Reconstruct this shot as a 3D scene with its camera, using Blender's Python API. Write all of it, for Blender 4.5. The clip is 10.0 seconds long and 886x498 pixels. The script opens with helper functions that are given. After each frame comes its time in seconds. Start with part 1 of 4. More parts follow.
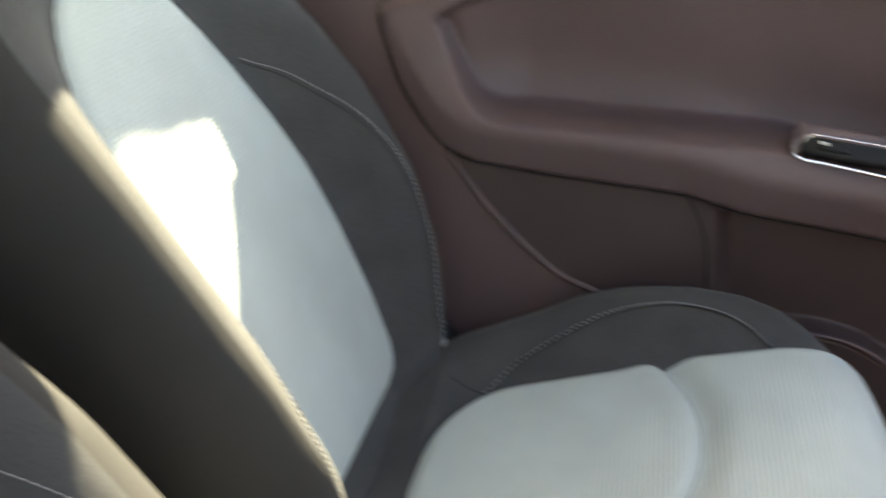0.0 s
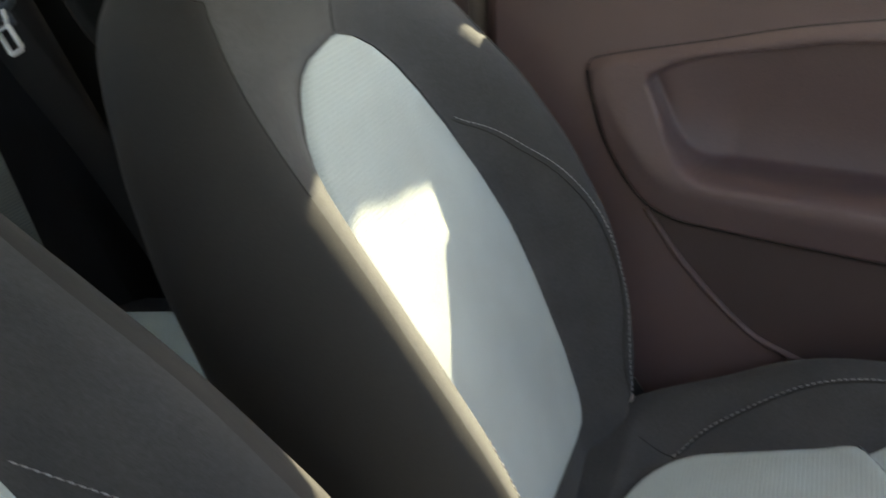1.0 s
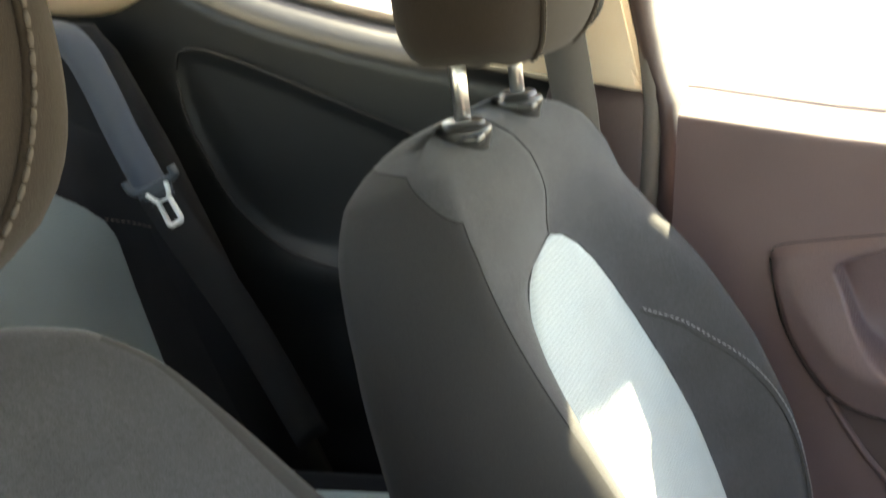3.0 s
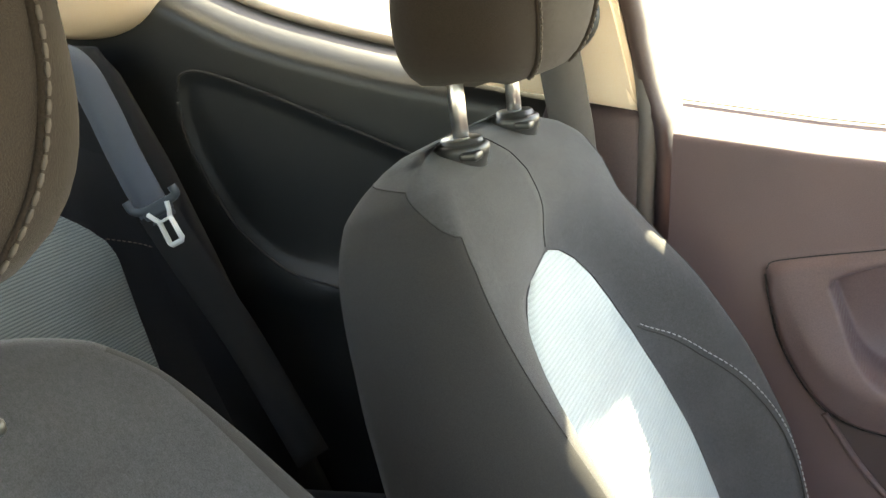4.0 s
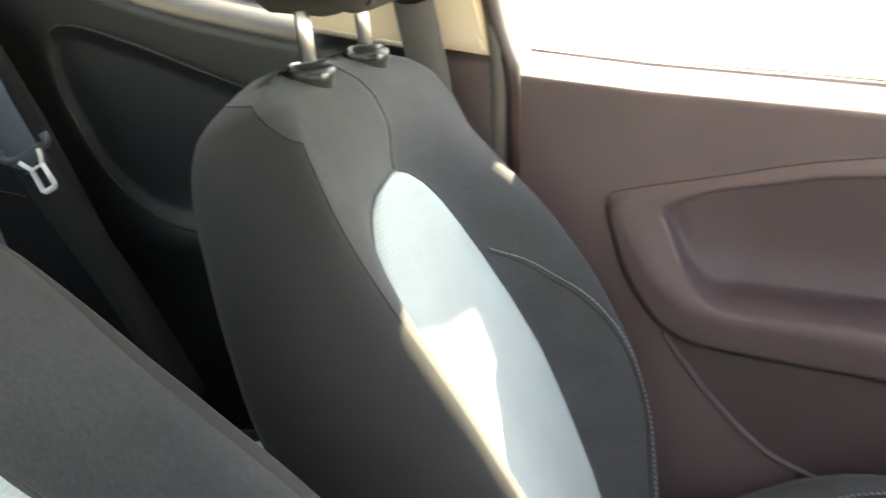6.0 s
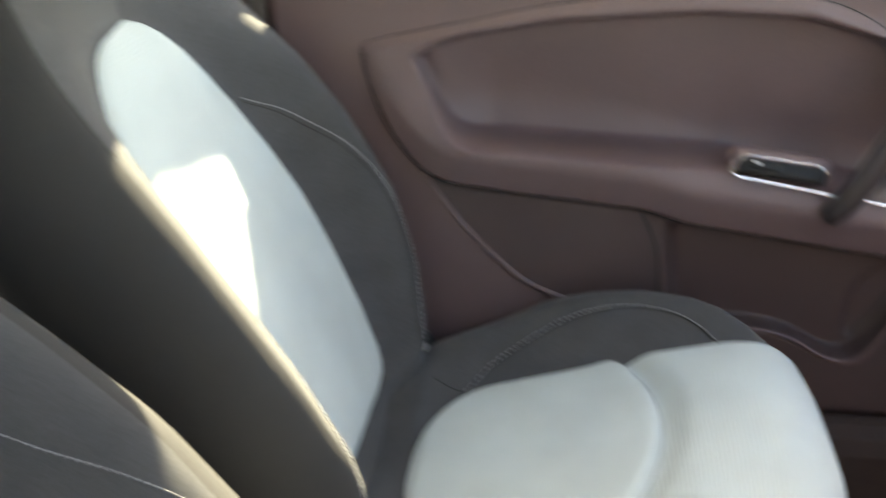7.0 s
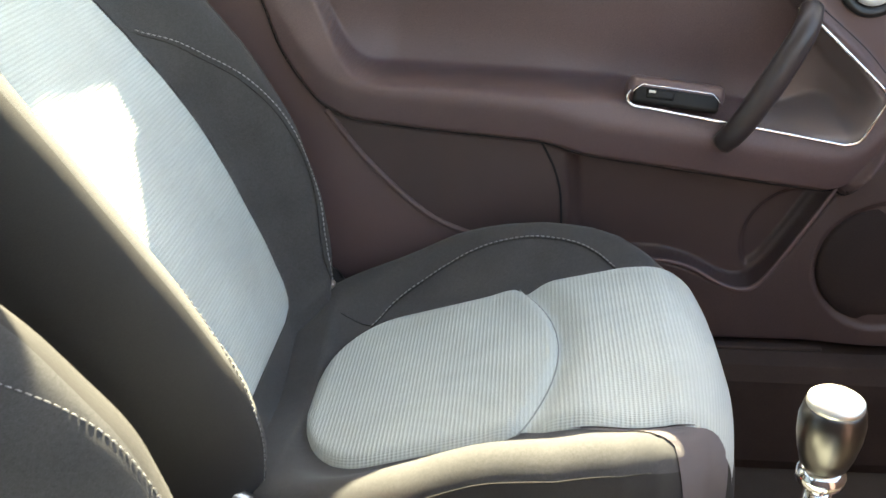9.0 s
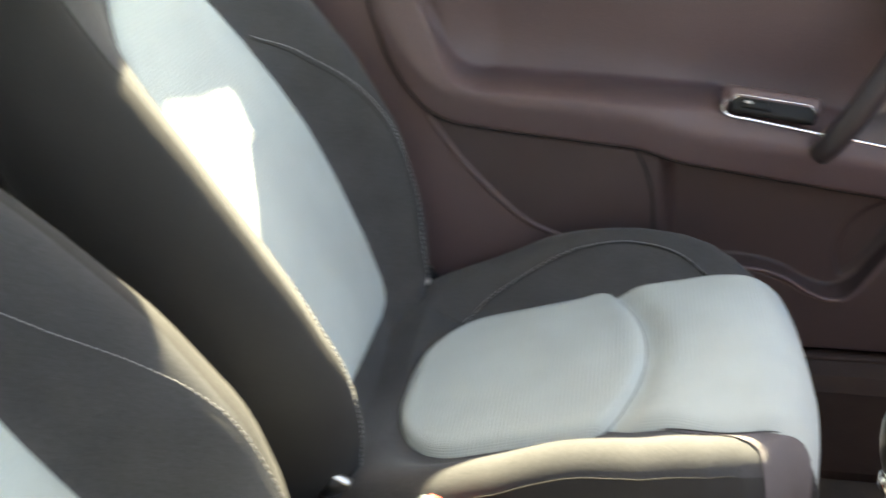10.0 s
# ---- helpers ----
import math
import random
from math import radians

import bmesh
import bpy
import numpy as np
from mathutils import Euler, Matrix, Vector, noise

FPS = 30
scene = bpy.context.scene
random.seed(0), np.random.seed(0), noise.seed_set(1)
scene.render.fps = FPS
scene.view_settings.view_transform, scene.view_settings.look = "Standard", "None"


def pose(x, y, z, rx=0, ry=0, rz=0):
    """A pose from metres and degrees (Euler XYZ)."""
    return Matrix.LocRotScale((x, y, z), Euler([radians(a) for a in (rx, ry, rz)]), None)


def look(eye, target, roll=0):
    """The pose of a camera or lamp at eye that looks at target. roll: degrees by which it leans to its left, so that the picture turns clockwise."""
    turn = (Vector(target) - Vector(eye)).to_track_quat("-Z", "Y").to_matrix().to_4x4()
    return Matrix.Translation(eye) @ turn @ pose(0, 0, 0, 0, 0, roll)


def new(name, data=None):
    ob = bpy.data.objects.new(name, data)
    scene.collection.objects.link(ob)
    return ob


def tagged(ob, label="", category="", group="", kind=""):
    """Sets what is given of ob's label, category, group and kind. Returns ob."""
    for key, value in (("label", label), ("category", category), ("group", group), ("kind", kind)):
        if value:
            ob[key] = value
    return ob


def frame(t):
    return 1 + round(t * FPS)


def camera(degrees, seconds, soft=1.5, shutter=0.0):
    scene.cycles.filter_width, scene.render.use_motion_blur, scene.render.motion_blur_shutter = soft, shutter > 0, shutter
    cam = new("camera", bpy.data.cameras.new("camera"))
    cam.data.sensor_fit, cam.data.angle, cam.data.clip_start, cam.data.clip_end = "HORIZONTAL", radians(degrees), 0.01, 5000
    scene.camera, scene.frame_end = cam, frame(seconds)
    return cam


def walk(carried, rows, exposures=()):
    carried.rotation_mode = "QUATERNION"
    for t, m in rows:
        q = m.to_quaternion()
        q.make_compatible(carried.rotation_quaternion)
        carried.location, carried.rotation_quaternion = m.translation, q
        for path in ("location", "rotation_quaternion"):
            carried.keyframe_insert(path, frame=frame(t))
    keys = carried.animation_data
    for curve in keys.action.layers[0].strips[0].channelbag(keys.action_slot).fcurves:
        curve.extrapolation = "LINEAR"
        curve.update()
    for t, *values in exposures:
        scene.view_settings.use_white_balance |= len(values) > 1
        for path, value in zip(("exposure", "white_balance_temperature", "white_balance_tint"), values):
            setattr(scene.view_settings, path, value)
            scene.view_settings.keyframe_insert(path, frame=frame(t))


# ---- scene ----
cam = camera(49.5, 10.0, shutter=0.8)
PATH = [
    (0, (0.113, 0.111, 0.947), (-0.287, 1.873, 0.096), -1.2),
    (0.2, (0.102, 0.11, 0.961), (-0.395, 1.85, 0.119), -2.0),
    (0.5, (0.082, 0.109, 0.984), (-0.514, 1.819, 0.136), -2.2),
    (1, (0.034, 0.118, 1.02), (-0.617, 1.794, 0.145), -1.9),
    (1.5, (-0.005, 0.12, 1.048), (-0.696, 1.776, 0.166), -1.9),
    (2, (-0.055, 0.112, 1.043), (-0.755, 1.788, 0.205), -1.5),
    (2.5, (-0.1, 0.122, 1.063), (-0.827, 1.827, 0.312), -1.7),
    (3, (-0.128, 0.117, 1.08), (-0.865, 1.859, 0.428), -1.5),
    (3.2, (-0.128, 0.119, 1.077), (-0.874, 1.872, 0.47), -1.6),
    (4.3, (-0.118, 0.101, 1.077), (-0.853, 1.86, 0.472), -1.7),
    (4.5, (-0.108, 0.1, 1.074), (-0.842, 1.855, 0.457), -1.9),
    (5, (-0.091, 0.1, 1.051), (-0.814, 1.857, 0.427), -2.0),
    (5.2, (-0.08, 0.1, 1.052), (-0.789, 1.861, 0.421), -1.7),
    (6.3, (-0.016, 0.023, 1.028), (-0.541, 1.85, 0.407), -1.0),
    (6.5, (0.056, 0.012, 1.038), (-0.508, 1.796, 0.332), -1.1),
    (6.7, (0.071, -0.003, 1.021), (-0.387, 1.795, 0.275), -1.9),
    (6.9, (0.064, 0.014, 1.043), (-0.248, 1.784, 0.165), -0.6),
    (7, (0.079, 0.002, 1.01), (-0.187, 1.794, 0.162), -1.0),
    (7.5, (0.115, -0.01, 0.988), (-0.083, 1.787, 0.132), -1.3),
    (8, (0.152, -0.001, 0.963), (-0.009, 1.791, 0.089), -0.7),
    (8.2, (0.164, 0.01, 0.956), (0.012, 1.797, 0.071), -0.7),
    (8.5, (0.161, 0.008, 0.969), (0.013, 1.793, 0.078), -0.5),
    (9, (0.134, -0.019, 0.968), (-0.021, 1.762, 0.07), -0.6),
    (9.5, (0.136, -0.033, 0.975), (-0.073, 1.744, 0.082), -0.8),
    (9.9, (0.121, -0.048, 0.975), (-0.153, 1.723, 0.087), -0.9),
    (10, (0.13, -0.055, 0.989), (-0.204, 1.7, 0.091), -1.4),
]
walk(cam, [(t, look(eye, target, roll)) for t, eye, target, roll in PATH],
     exposures=[(0.0, 3.03, 8950, 9), (0.5, 2.65, 8950, 9), (1.0, 2.48, 8950, 9), (1.5, 2.40, 8950, 9), (2.0, 2.60, 8950, 9), (2.5, 3.01, 8950, 9), (3.0, 3.31, 8950, 9), (4.5, 3.56, 8950, 9), (5.0, 3.62, 8950, 9), (6.5, 3.39, 8950, 9), (7.0, 3.35, 8950, 9), (8.0, 3.45, 8950, 9), (9.0, 3.40, 8950, 9), (9.5, 3.33, 8950, 9), (10.0, 3.30, 8950, 9)])

# ---- world, sun ----
SUN_TO = Vector((-0.125, 1.0, 0.915)).normalized()
world = bpy.data.worlds.new("sky")
scene.world = world
world.use_nodes = True
wn = world.node_tree
sky = wn.nodes.new("ShaderNodeTexSky")
sky.sky_type, sky.sun_disc = "NISHITA", False
sky.sun_elevation = math.asin(SUN_TO.z)
sky.sun_rotation = math.atan2(SUN_TO.x, SUN_TO.y)
wn.links.new(sky.outputs[0], wn.nodes["Background"].inputs[0])
wn.nodes["Background"].inputs[1].default_value = 0.125
sun_data = bpy.data.lights.new("sun", "SUN")
sun_data.energy, sun_data.angle, sun_data.color = 4.3, radians(0.6), (0.95, 0.98, 0.84)
sun = new("sun", sun_data)
sun.matrix_world = look((0, 0, 6), Vector((0, 0, 6)) - SUN_TO)


# ---- materials ----
def material(name, colour, rough=0.6, metal=0.0, grain=0.0, grain_scale=900.0, stain=0.15, stain_scale=7.0, sheen=0.0, spec=0.5, coarse=0.0):
    """A surface with fine relief (grain) and a slow change of tone (stain)."""
    m = bpy.data.materials.new(name)
    m.use_nodes = True
    n, ln = m.node_tree.nodes, m.node_tree.links
    p = n["Principled BSDF"]
    tc = n.new("ShaderNodeTexCoord")
    slow = n.new("ShaderNodeTexNoise")
    slow.inputs["Scale"].default_value, slow.inputs["Detail"].default_value = stain_scale, 4.0
    ln.new(tc.outputs["Object"], slow.inputs["Vector"])
    ramp = n.new("ShaderNodeValToRGB")
    ramp.color_ramp.elements[0].position, ramp.color_ramp.elements[1].position = 0.3, 0.7
    ramp.color_ramp.elements[0].color = (*[c * (1 - stain) for c in colour], 1)
    ramp.color_ramp.elements[1].color = (*[min(1, c * (1 + stain)) for c in colour], 1)
    ln.new(slow.outputs["Fac"], ramp.inputs["Fac"])
    tone = ramp.outputs["Color"]
    if coarse:
        # short pile: mottled at a few millimetres
        pile = n.new("ShaderNodeTexNoise")
        pile.inputs["Scale"].default_value, pile.inputs["Detail"].default_value = 330.0, 3.0
        ln.new(tc.outputs["Object"], pile.inputs["Vector"])
        span = n.new("ShaderNodeMapRange")
        span.inputs["From Min"].default_value, span.inputs["From Max"].default_value = 0.3, 0.7
        span.inputs["To Min"].default_value, span.inputs["To Max"].default_value = 1 - coarse, 1 + coarse
        ln.new(pile.outputs["Fac"], span.inputs["Value"])
        scaled = n.new("ShaderNodeVectorMath")
        scaled.operation = "SCALE"
        ln.new(tone, scaled.inputs[0])
        ln.new(span.outputs["Result"], scaled.inputs["Scale"])
        tone = scaled.outputs["Vector"]
    fine = n.new("ShaderNodeTexNoise")
    fine.inputs["Scale"].default_value, fine.inputs["Detail"].default_value = grain_scale, 2.0
    ln.new(tc.outputs["Object"], fine.inputs["Vector"])
    mix = n.new("ShaderNodeMix")
    mix.data_type, mix.blend_type = "RGBA", "OVERLAY"
    mix.inputs["Factor"].default_value = min(1.0, grain * 1.2)
    ln.new(tone, mix.inputs["A"])
    ln.new(fine.outputs["Fac"], mix.inputs["B"])
    ln.new(mix.outputs["Result"], p.inputs["Base Color"])
    p.inputs["Roughness"].default_value, p.inputs["Metallic"].default_value = rough, metal
    p.inputs["Specular IOR Level"].default_value = spec
    if sheen:
        p.inputs["Sheen Weight"].default_value, p.inputs["Sheen Roughness"].default_value = sheen, 0.5
    if grain:
        bump = n.new("ShaderNodeBump")
        bump.inputs["Strength"].default_value, bump.inputs["Distance"].default_value = min(1.0, grain), 0.0006
        ln.new(fine.outputs["Fac"], bump.inputs["Height"])
        ln.new(bump.outputs["Normal"], p.inputs["Normal"])
    return m


def ribbed(name, colour, dark, period, rough=0.9):
    """Woven cloth with fine ribs across the seat; the ribs follow the patch's own coordinates in metres."""
    m = material(name, colour, rough, grain=0.25, grain_scale=1400, stain=0.10, stain_scale=9, sheen=0.15, spec=0.2)
    n, ln = m.node_tree.nodes, m.node_tree.links
    p = n["Principled BSDF"]
    uv = n.new("ShaderNodeUVMap")
    wave = n.new("ShaderNodeTexWave")
    wave.wave_type, wave.bands_direction, wave.wave_profile = "BANDS", "Y", "SIN"
    wave.inputs["Scale"].default_value = 0.314 / period
    wave.inputs["Distortion"].default_value, wave.inputs["Detail"].default_value = 0.35, 1.0
    wave.inputs["Detail Scale"].default_value = 3.0
    ln.new(uv.outputs["UV"], wave.inputs["Vector"])
    cross = n.new("ShaderNodeTexWave")
    cross.wave_type, cross.bands_direction = "BANDS", "X"
    cross.inputs["Scale"].default_value = 0.314 / (period * 0.5)
    ln.new(uv.outputs["UV"], cross.inputs["Vector"])
    weave = n.new("ShaderNodeMath")
    weave.operation = "MULTIPLY_ADD"
    weave.inputs[1].default_value = 0.35
    ln.new(cross.outputs["Fac"], weave.inputs[0])
    ln.new(wave.outputs["Fac"], weave.inputs[2])
    old = p.inputs["Base Color"].links[0].from_socket
    mix = n.new("ShaderNodeMix")
    mix.data_type = "RGBA"
    mix.inputs["A"].default_value = (*dark, 1)
    rng = n.new("ShaderNodeMapRange")
    rng.inputs["From Min"].default_value, rng.inputs["From Max"].default_value = 0.0, 0.7
    ln.new(weave.outputs[0], rng.inputs["Value"])
    ln.new(rng.outputs["Result"], mix.inputs["Factor"])
    ln.new(old, mix.inputs["B"])
    ln.new(mix.outputs["Result"], p.inputs["Base Color"])
    bump = n.new("ShaderNodeBump")
    bump.inputs["Strength"].default_value, bump.inputs["Distance"].default_value = 0.6, 0.0007
    ln.new(weave.outputs[0], bump.inputs["Height"])
    ln.new(bump.outputs["Normal"], p.inputs["Normal"])
    return m


def glass_material(name, tint):
    m = bpy.data.materials.new(name)
    m.use_nodes = True
    n, ln = m.node_tree.nodes, m.node_tree.links
    n.remove(n["Principled BSDF"])
    clear, gloss, mix = n.new("ShaderNodeBsdfTransparent"), n.new("ShaderNodeBsdfGlossy"), n.new("ShaderNodeMixShader")
    clear.inputs[0].default_value = (*tint, 1)
    gloss.inputs["Roughness"].default_value = 0.02
    mix.inputs[0].default_value = 0.05
    ln.new(clear.outputs[0], mix.inputs[1])
    ln.new(gloss.outputs[0], mix.inputs[2])
    ln.new(mix.outputs[0], n["Material Output"].inputs[0])
    return m


FABRIC = material("seat_fabric_charcoal", (0.0670, 0.0665, 0.0690), 0.9, grain=0.4, grain_scale=1200, stain=0.12, stain_scale=16, sheen=0.15, spec=0.2, coarse=0.10)
# Charcoal again, darker: shade on the seat's sides is in the colour.
FABRIC_SIDE = material("seat_side_charcoal_shaded", (0.039, 0.0370, 0.0365), 0.85, grain=0.4, grain_scale=1500, stain=0.10, sheen=0.05, spec=0.3)
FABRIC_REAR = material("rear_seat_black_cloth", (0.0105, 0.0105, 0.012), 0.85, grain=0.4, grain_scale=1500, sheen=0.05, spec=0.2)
HEADREST = material("headrest_cloth_taupe", (0.034, 0.0245, 0.0190), 0.85, grain=0.5, grain_scale=1300, sheen=0.08, spec=0.2)
CLOTH = ribbed("light_ribbed_cloth", (0.550, 0.605, 0.592), (0.460, 0.510, 0.500), 0.0042)
# Rear copies of the light cloth, with the rear's shade put into them.
CLOTH_REAR_SHADED = ribbed("rear_ribbed_cloth_shaded", (0.19, 0.225, 0.225), (0.085, 0.105, 0.108), 0.0040)
CLOTH_SEAT_SHADED = ribbed("rear_cushion_cloth_shaded", (0.40, 0.50, 0.49), (0.22, 0.28, 0.28), 0.0040)
# Nose cloth: its dark mauve holds the shade beside the cushion.
CLOTH_FRONT = ribbed("mauve_shaded_cloth", (0.19, 0.168, 0.178), (0.085, 0.075, 0.082), 0.0024)
THREAD = material("pale_thread", (0.36, 0.36, 0.37), 0.8, stain=0.1)
GREY_THREAD = material("grey_thread", (0.26, 0.285, 0.285), 0.9, stain=0.1)
TAUPE_THREAD = material("taupe_thread", (0.12, 0.10, 0.085), 0.8, stain=0.1)
SEAM = material("seam_shadow_thread", (0.018, 0.018, 0.02), 0.9)
PLASTIC = material("door_plastic_brown", (0.132, 0.0895, 0.0925), 0.42, grain=0.35, grain_scale=1100, stain=0.08, spec=0.4)
# Darker door plastic: shade under the armrest put into colour; plain trim elsewhere.
PLASTIC_LOW = material("plastic_dark_and_shaded", (0.072, 0.0495, 0.0500), 0.45, grain=0.35, grain_scale=1100, stain=0.08, spec=0.4)
PLASTIC_BLACK = material("quarter_plastic_black", (0.0110, 0.0120, 0.0135), 0.36, grain=0.3, grain_scale=1000, stain=0.1, spec=0.45)
# Satin pocket, its colour lightened for the light caught in it.
POCKET = material("pull_pocket_satin_lit", (0.17, 0.135, 0.130), 0.30, grain=0.15, grain_scale=1100, stain=0.06, spec=0.6)
GRILLE = material("loudspeaker_cloth", (0.036, 0.026, 0.025), 0.85, grain=0.6, grain_scale=1600, stain=0.1, spec=0.2)
HANDLE = material("pull_handle_dark", (0.046, 0.036, 0.037), 0.33, grain=0.2, grain_scale=1100, stain=0.08, spec=0.45)
GUIDE = material("guide_plastic_satin", (0.040, 0.040, 0.039), 0.34, stain=0.05, spec=0.8)
SWITCH_BLACK = material("switch_black", (0.010, 0.010, 0.010), 0.5, stain=0.05, spec=0.25)
CREAM = material("cream_trim", (0.90, 0.725, 0.55), 0.6, grain=0.2, grain_scale=900, stain=0.05)
HEADLINER = material("headliner_cloth", (0.74, 0.715, 0.68), 0.9, grain=0.3, grain_scale=700, stain=0.05)
# Seal rubber lightened to stand in for the sun on it.
SEAL_TAN = material("sunlit_grey_seal", (0.30, 0.25, 0.19), 0.6, grain=0.2)
RUBBER = material("rubber_seal", (0.17, 0.155, 0.145), 0.45, grain=0.2)
CHROME = material("chrome", (0.80, 0.80, 0.80), 0.12, metal=1.0, stain=0.03)
SATIN = material("satin_metal", (0.70, 0.68, 0.66), 0.28, metal=1.0, stain=0.05)
KNOB = material("polished_knob_metal", (0.13, 0.122, 0.116), 0.30, metal=1.0, stain=0.05)
CAP = material("brushed_cap_metal", (0.86, 0.85, 0.82), 0.42, metal=1.0, stain=0.03)
# White and non-metal: glare off the bright metal is put into the colour.
STEEL = material("steel_with_glare", (0.93, 0.93, 0.91), 0.35, metal=0.0, stain=0.05)
BELT = material("belt_webbing_slate", (0.046, 0.057, 0.078), 0.65, grain=0.5, grain_scale=1800, stain=0.1, sheen=0.3)
BELT_FRONT = material("belt_webbing_taupe", (0.11, 0.10, 0.095), 0.7, grain=0.5, grain_scale=1800, stain=0.1, sheen=0.2)
BUCKLE = material("belt_plastic_blue_grey", (0.06, 0.072, 0.085), 0.45, stain=0.05)
# Belt webbing again, darkened to stand in for shade below the tongue.
BELT_LAP_SHADED = material("belt_webbing_shaded", (0.008, 0.008, 0.009), 0.8, grain=0.5, grain_scale=1800, stain=0.1)
RED = material("red_button", (0.6, 0.05, 0.03), 0.4, stain=0.05)
WHITE_MARK = material("white_mark", (0.75, 0.75, 0.75), 0.5, stain=0.02)
CARPET = material("carpet_dark", (0.038, 0.029, 0.024), 0.95, grain=0.9, grain_scale=500, stain=0.3, stain_scale=18, sheen=0.2)
GROUND = material("pale_paving", (0.31, 0.29, 0.25), 0.9, grain=0.5, grain_scale=60, stain=0.2, stain_scale=0.8)
SILL = material("sill_plastic", (0.047, 0.034, 0.031), 0.75, grain=0.3, grain_scale=900, stain=0.2, stain_scale=12, spec=0.2)
PAINT = material("car_paint_dark", (0.08, 0.02, 0.02), 0.3, stain=0.05)
GLASS = glass_material("window_glass", (0.93, 0.95, 0.93))


# ---- mesh helpers ----
def part(name, bm, mat, parent=None, label="", smooth=True):
    me = bpy.data.meshes.new(name)
    bm.normal_update()
    bm.to_mesh(me)
    bm.free()
    me.materials.append(mat)
    for f in me.polygons:
        f.use_smooth = smooth
    ob = new(name, me)
    ob.parent = parent
    if label:
        ob["label"] = label
    return ob


def thing(name, label, category, at=(0, 0, 0), group=""):
    ob = new(name)
    ob.location = at
    return tagged(ob, label, category, group)


def interp(table, x):
    """Smooth value of a table of (x, y) pairs at x."""
    if x <= table[0][0]:
        return table[0][1]
    for (x0, y0), (x1, y1) in zip(table, table[1:]):
        if x <= x1:
            k = (x - x0) / (x1 - x0)
            return y0 + (y1 - y0) * k
    return table[-1][1]


def soft(table, x, w=0.012):
    """interp(), averaged over a short stretch so that its corners are round."""
    return sum(interp(table, x + w * k) for k in (-1, -0.5, 0, 0.5, 1)) / 5


def step(x):
    x = min(1.0, max(0.0, x))
    return x * x * (3 - 2 * x)


def loft(loops, caps=True):
    """A closed skin over loops of equally many points."""
    bm = bmesh.new()
    rings = [[bm.verts.new(p) for p in loop] for loop in loops]
    n = len(rings[0])
    for a, b in zip(rings, rings[1:]):
        for i in range(n):
            bm.faces.new((a[i], a[(i + 1) % n], b[(i + 1) % n], b[i]))
    if caps:
        for ring, flip in ((rings[0], True), (rings[-1], False)):
            c = bm.verts.new(sum((v.co for v in ring), Vector()) / n)
            for i in range(n):
                bm.faces.new((ring[i], c, ring[(i + 1) % n]) if not flip else (ring[(i + 1) % n], c, ring[i]))
    bmesh.ops.recalc_face_normals(bm, faces=bm.faces)
    return bm


def curve_points(points, n=40):
    """Catmull-Rom through the points."""
    pts = [Vector(p) for p in points]
    pts = [2 * pts[0] - pts[1]] + pts + [2 * pts[-1] - pts[-2]]
    out, spans = [], len(pts) - 3
    for i in range(n + 1):
        f = i / n * spans
        k = min(int(f), spans - 1)
        t = f - k
        a, b, c, d = pts[k : k + 4]
        out.append(0.5 * ((2 * b) + (c - a) * t + (2 * a - 5 * b + 4 * c - d) * t * t + (3 * b - a - 3 * c + d) * t ** 3))
    return out


def tube(path, r, sides=8, bm=None, closed=False, flat=1.0):
    """A round cord along a path; r may be a number or a function of 0..1."""
    own = bm is None
    bm = bm or bmesh.new()
    rings, up, n = [], None, len(path)
    for i, p in enumerate(path):
        a = path[(i - 1) % n] if closed else path[max(i - 1, 0)]
        b = path[(i + 1) % n] if closed else path[min(i + 1, n - 1)]
        d = (Vector(b) - Vector(a)).normalized()
        if up is None:
            up = d.orthogonal().normalized()
        up = (up - d * up.dot(d)).normalized()
        side = d.cross(up)
        rr = r(i / max(n - 1, 1)) if callable(r) else r
        rings.append([bm.verts.new(Vector(p) + up * (math.cos(k / sides * math.tau) * rr) + side * (math.sin(k / sides * math.tau) * rr * flat)) for k in range(sides)])
    pairs = list(zip(rings, rings[1:])) + ([(rings[-1], rings[0])] if closed else [])
    for a, b in pairs:
        for k in range(sides):
            bm.faces.new((a[k], a[(k + 1) % sides], b[(k + 1) % sides], b[k]))
    if not closed:
        bm.faces.new(rings[0][::-1])
        bm.faces.new(rings[-1])
    return bm


def box(size, at=(0, 0, 0), bevel=0.0, rot=None, segments=2):
    bm = bmesh.new()
    bmesh.ops.create_cube(bm, size=1.0, matrix=Matrix.Diagonal((*size, 1)))
    if bevel:
        bmesh.ops.bevel(bm, geom=bm.edges[:], offset=bevel, segments=segments, affect="EDGES", profile=0.5)
    bmesh.ops.transform(bm, matrix=Matrix.Translation(at) @ (rot or Matrix()), verts=bm.verts)
    return bm


def grid_patch(f, nu, nv, thick=0.0, uvf=None):
    """A sheet f(a, b), a and b in 0..1, with its own coordinates from uvf; thick gives it a back along -normal."""
    bm = bmesh.new()
    layer = bm.loops.layers.uv.new("UVMap")
    vs = [[bm.verts.new(f(i / nu, j / nv)) for i in range(nu + 1)] for j in range(nv + 1)]
    for j in range(nv):
        for i in range(nu):
            face = bm.faces.new((vs[j][i], vs[j][i + 1], vs[j + 1][i + 1], vs[j + 1][i]))
            if uvf:
                for lp, (a, b) in zip(face.loops, ((i, j), (i + 1, j), (i + 1, j + 1), (i, j + 1))):
                    lp[layer].uv = uvf(a / nu, b / nv)
    return bm


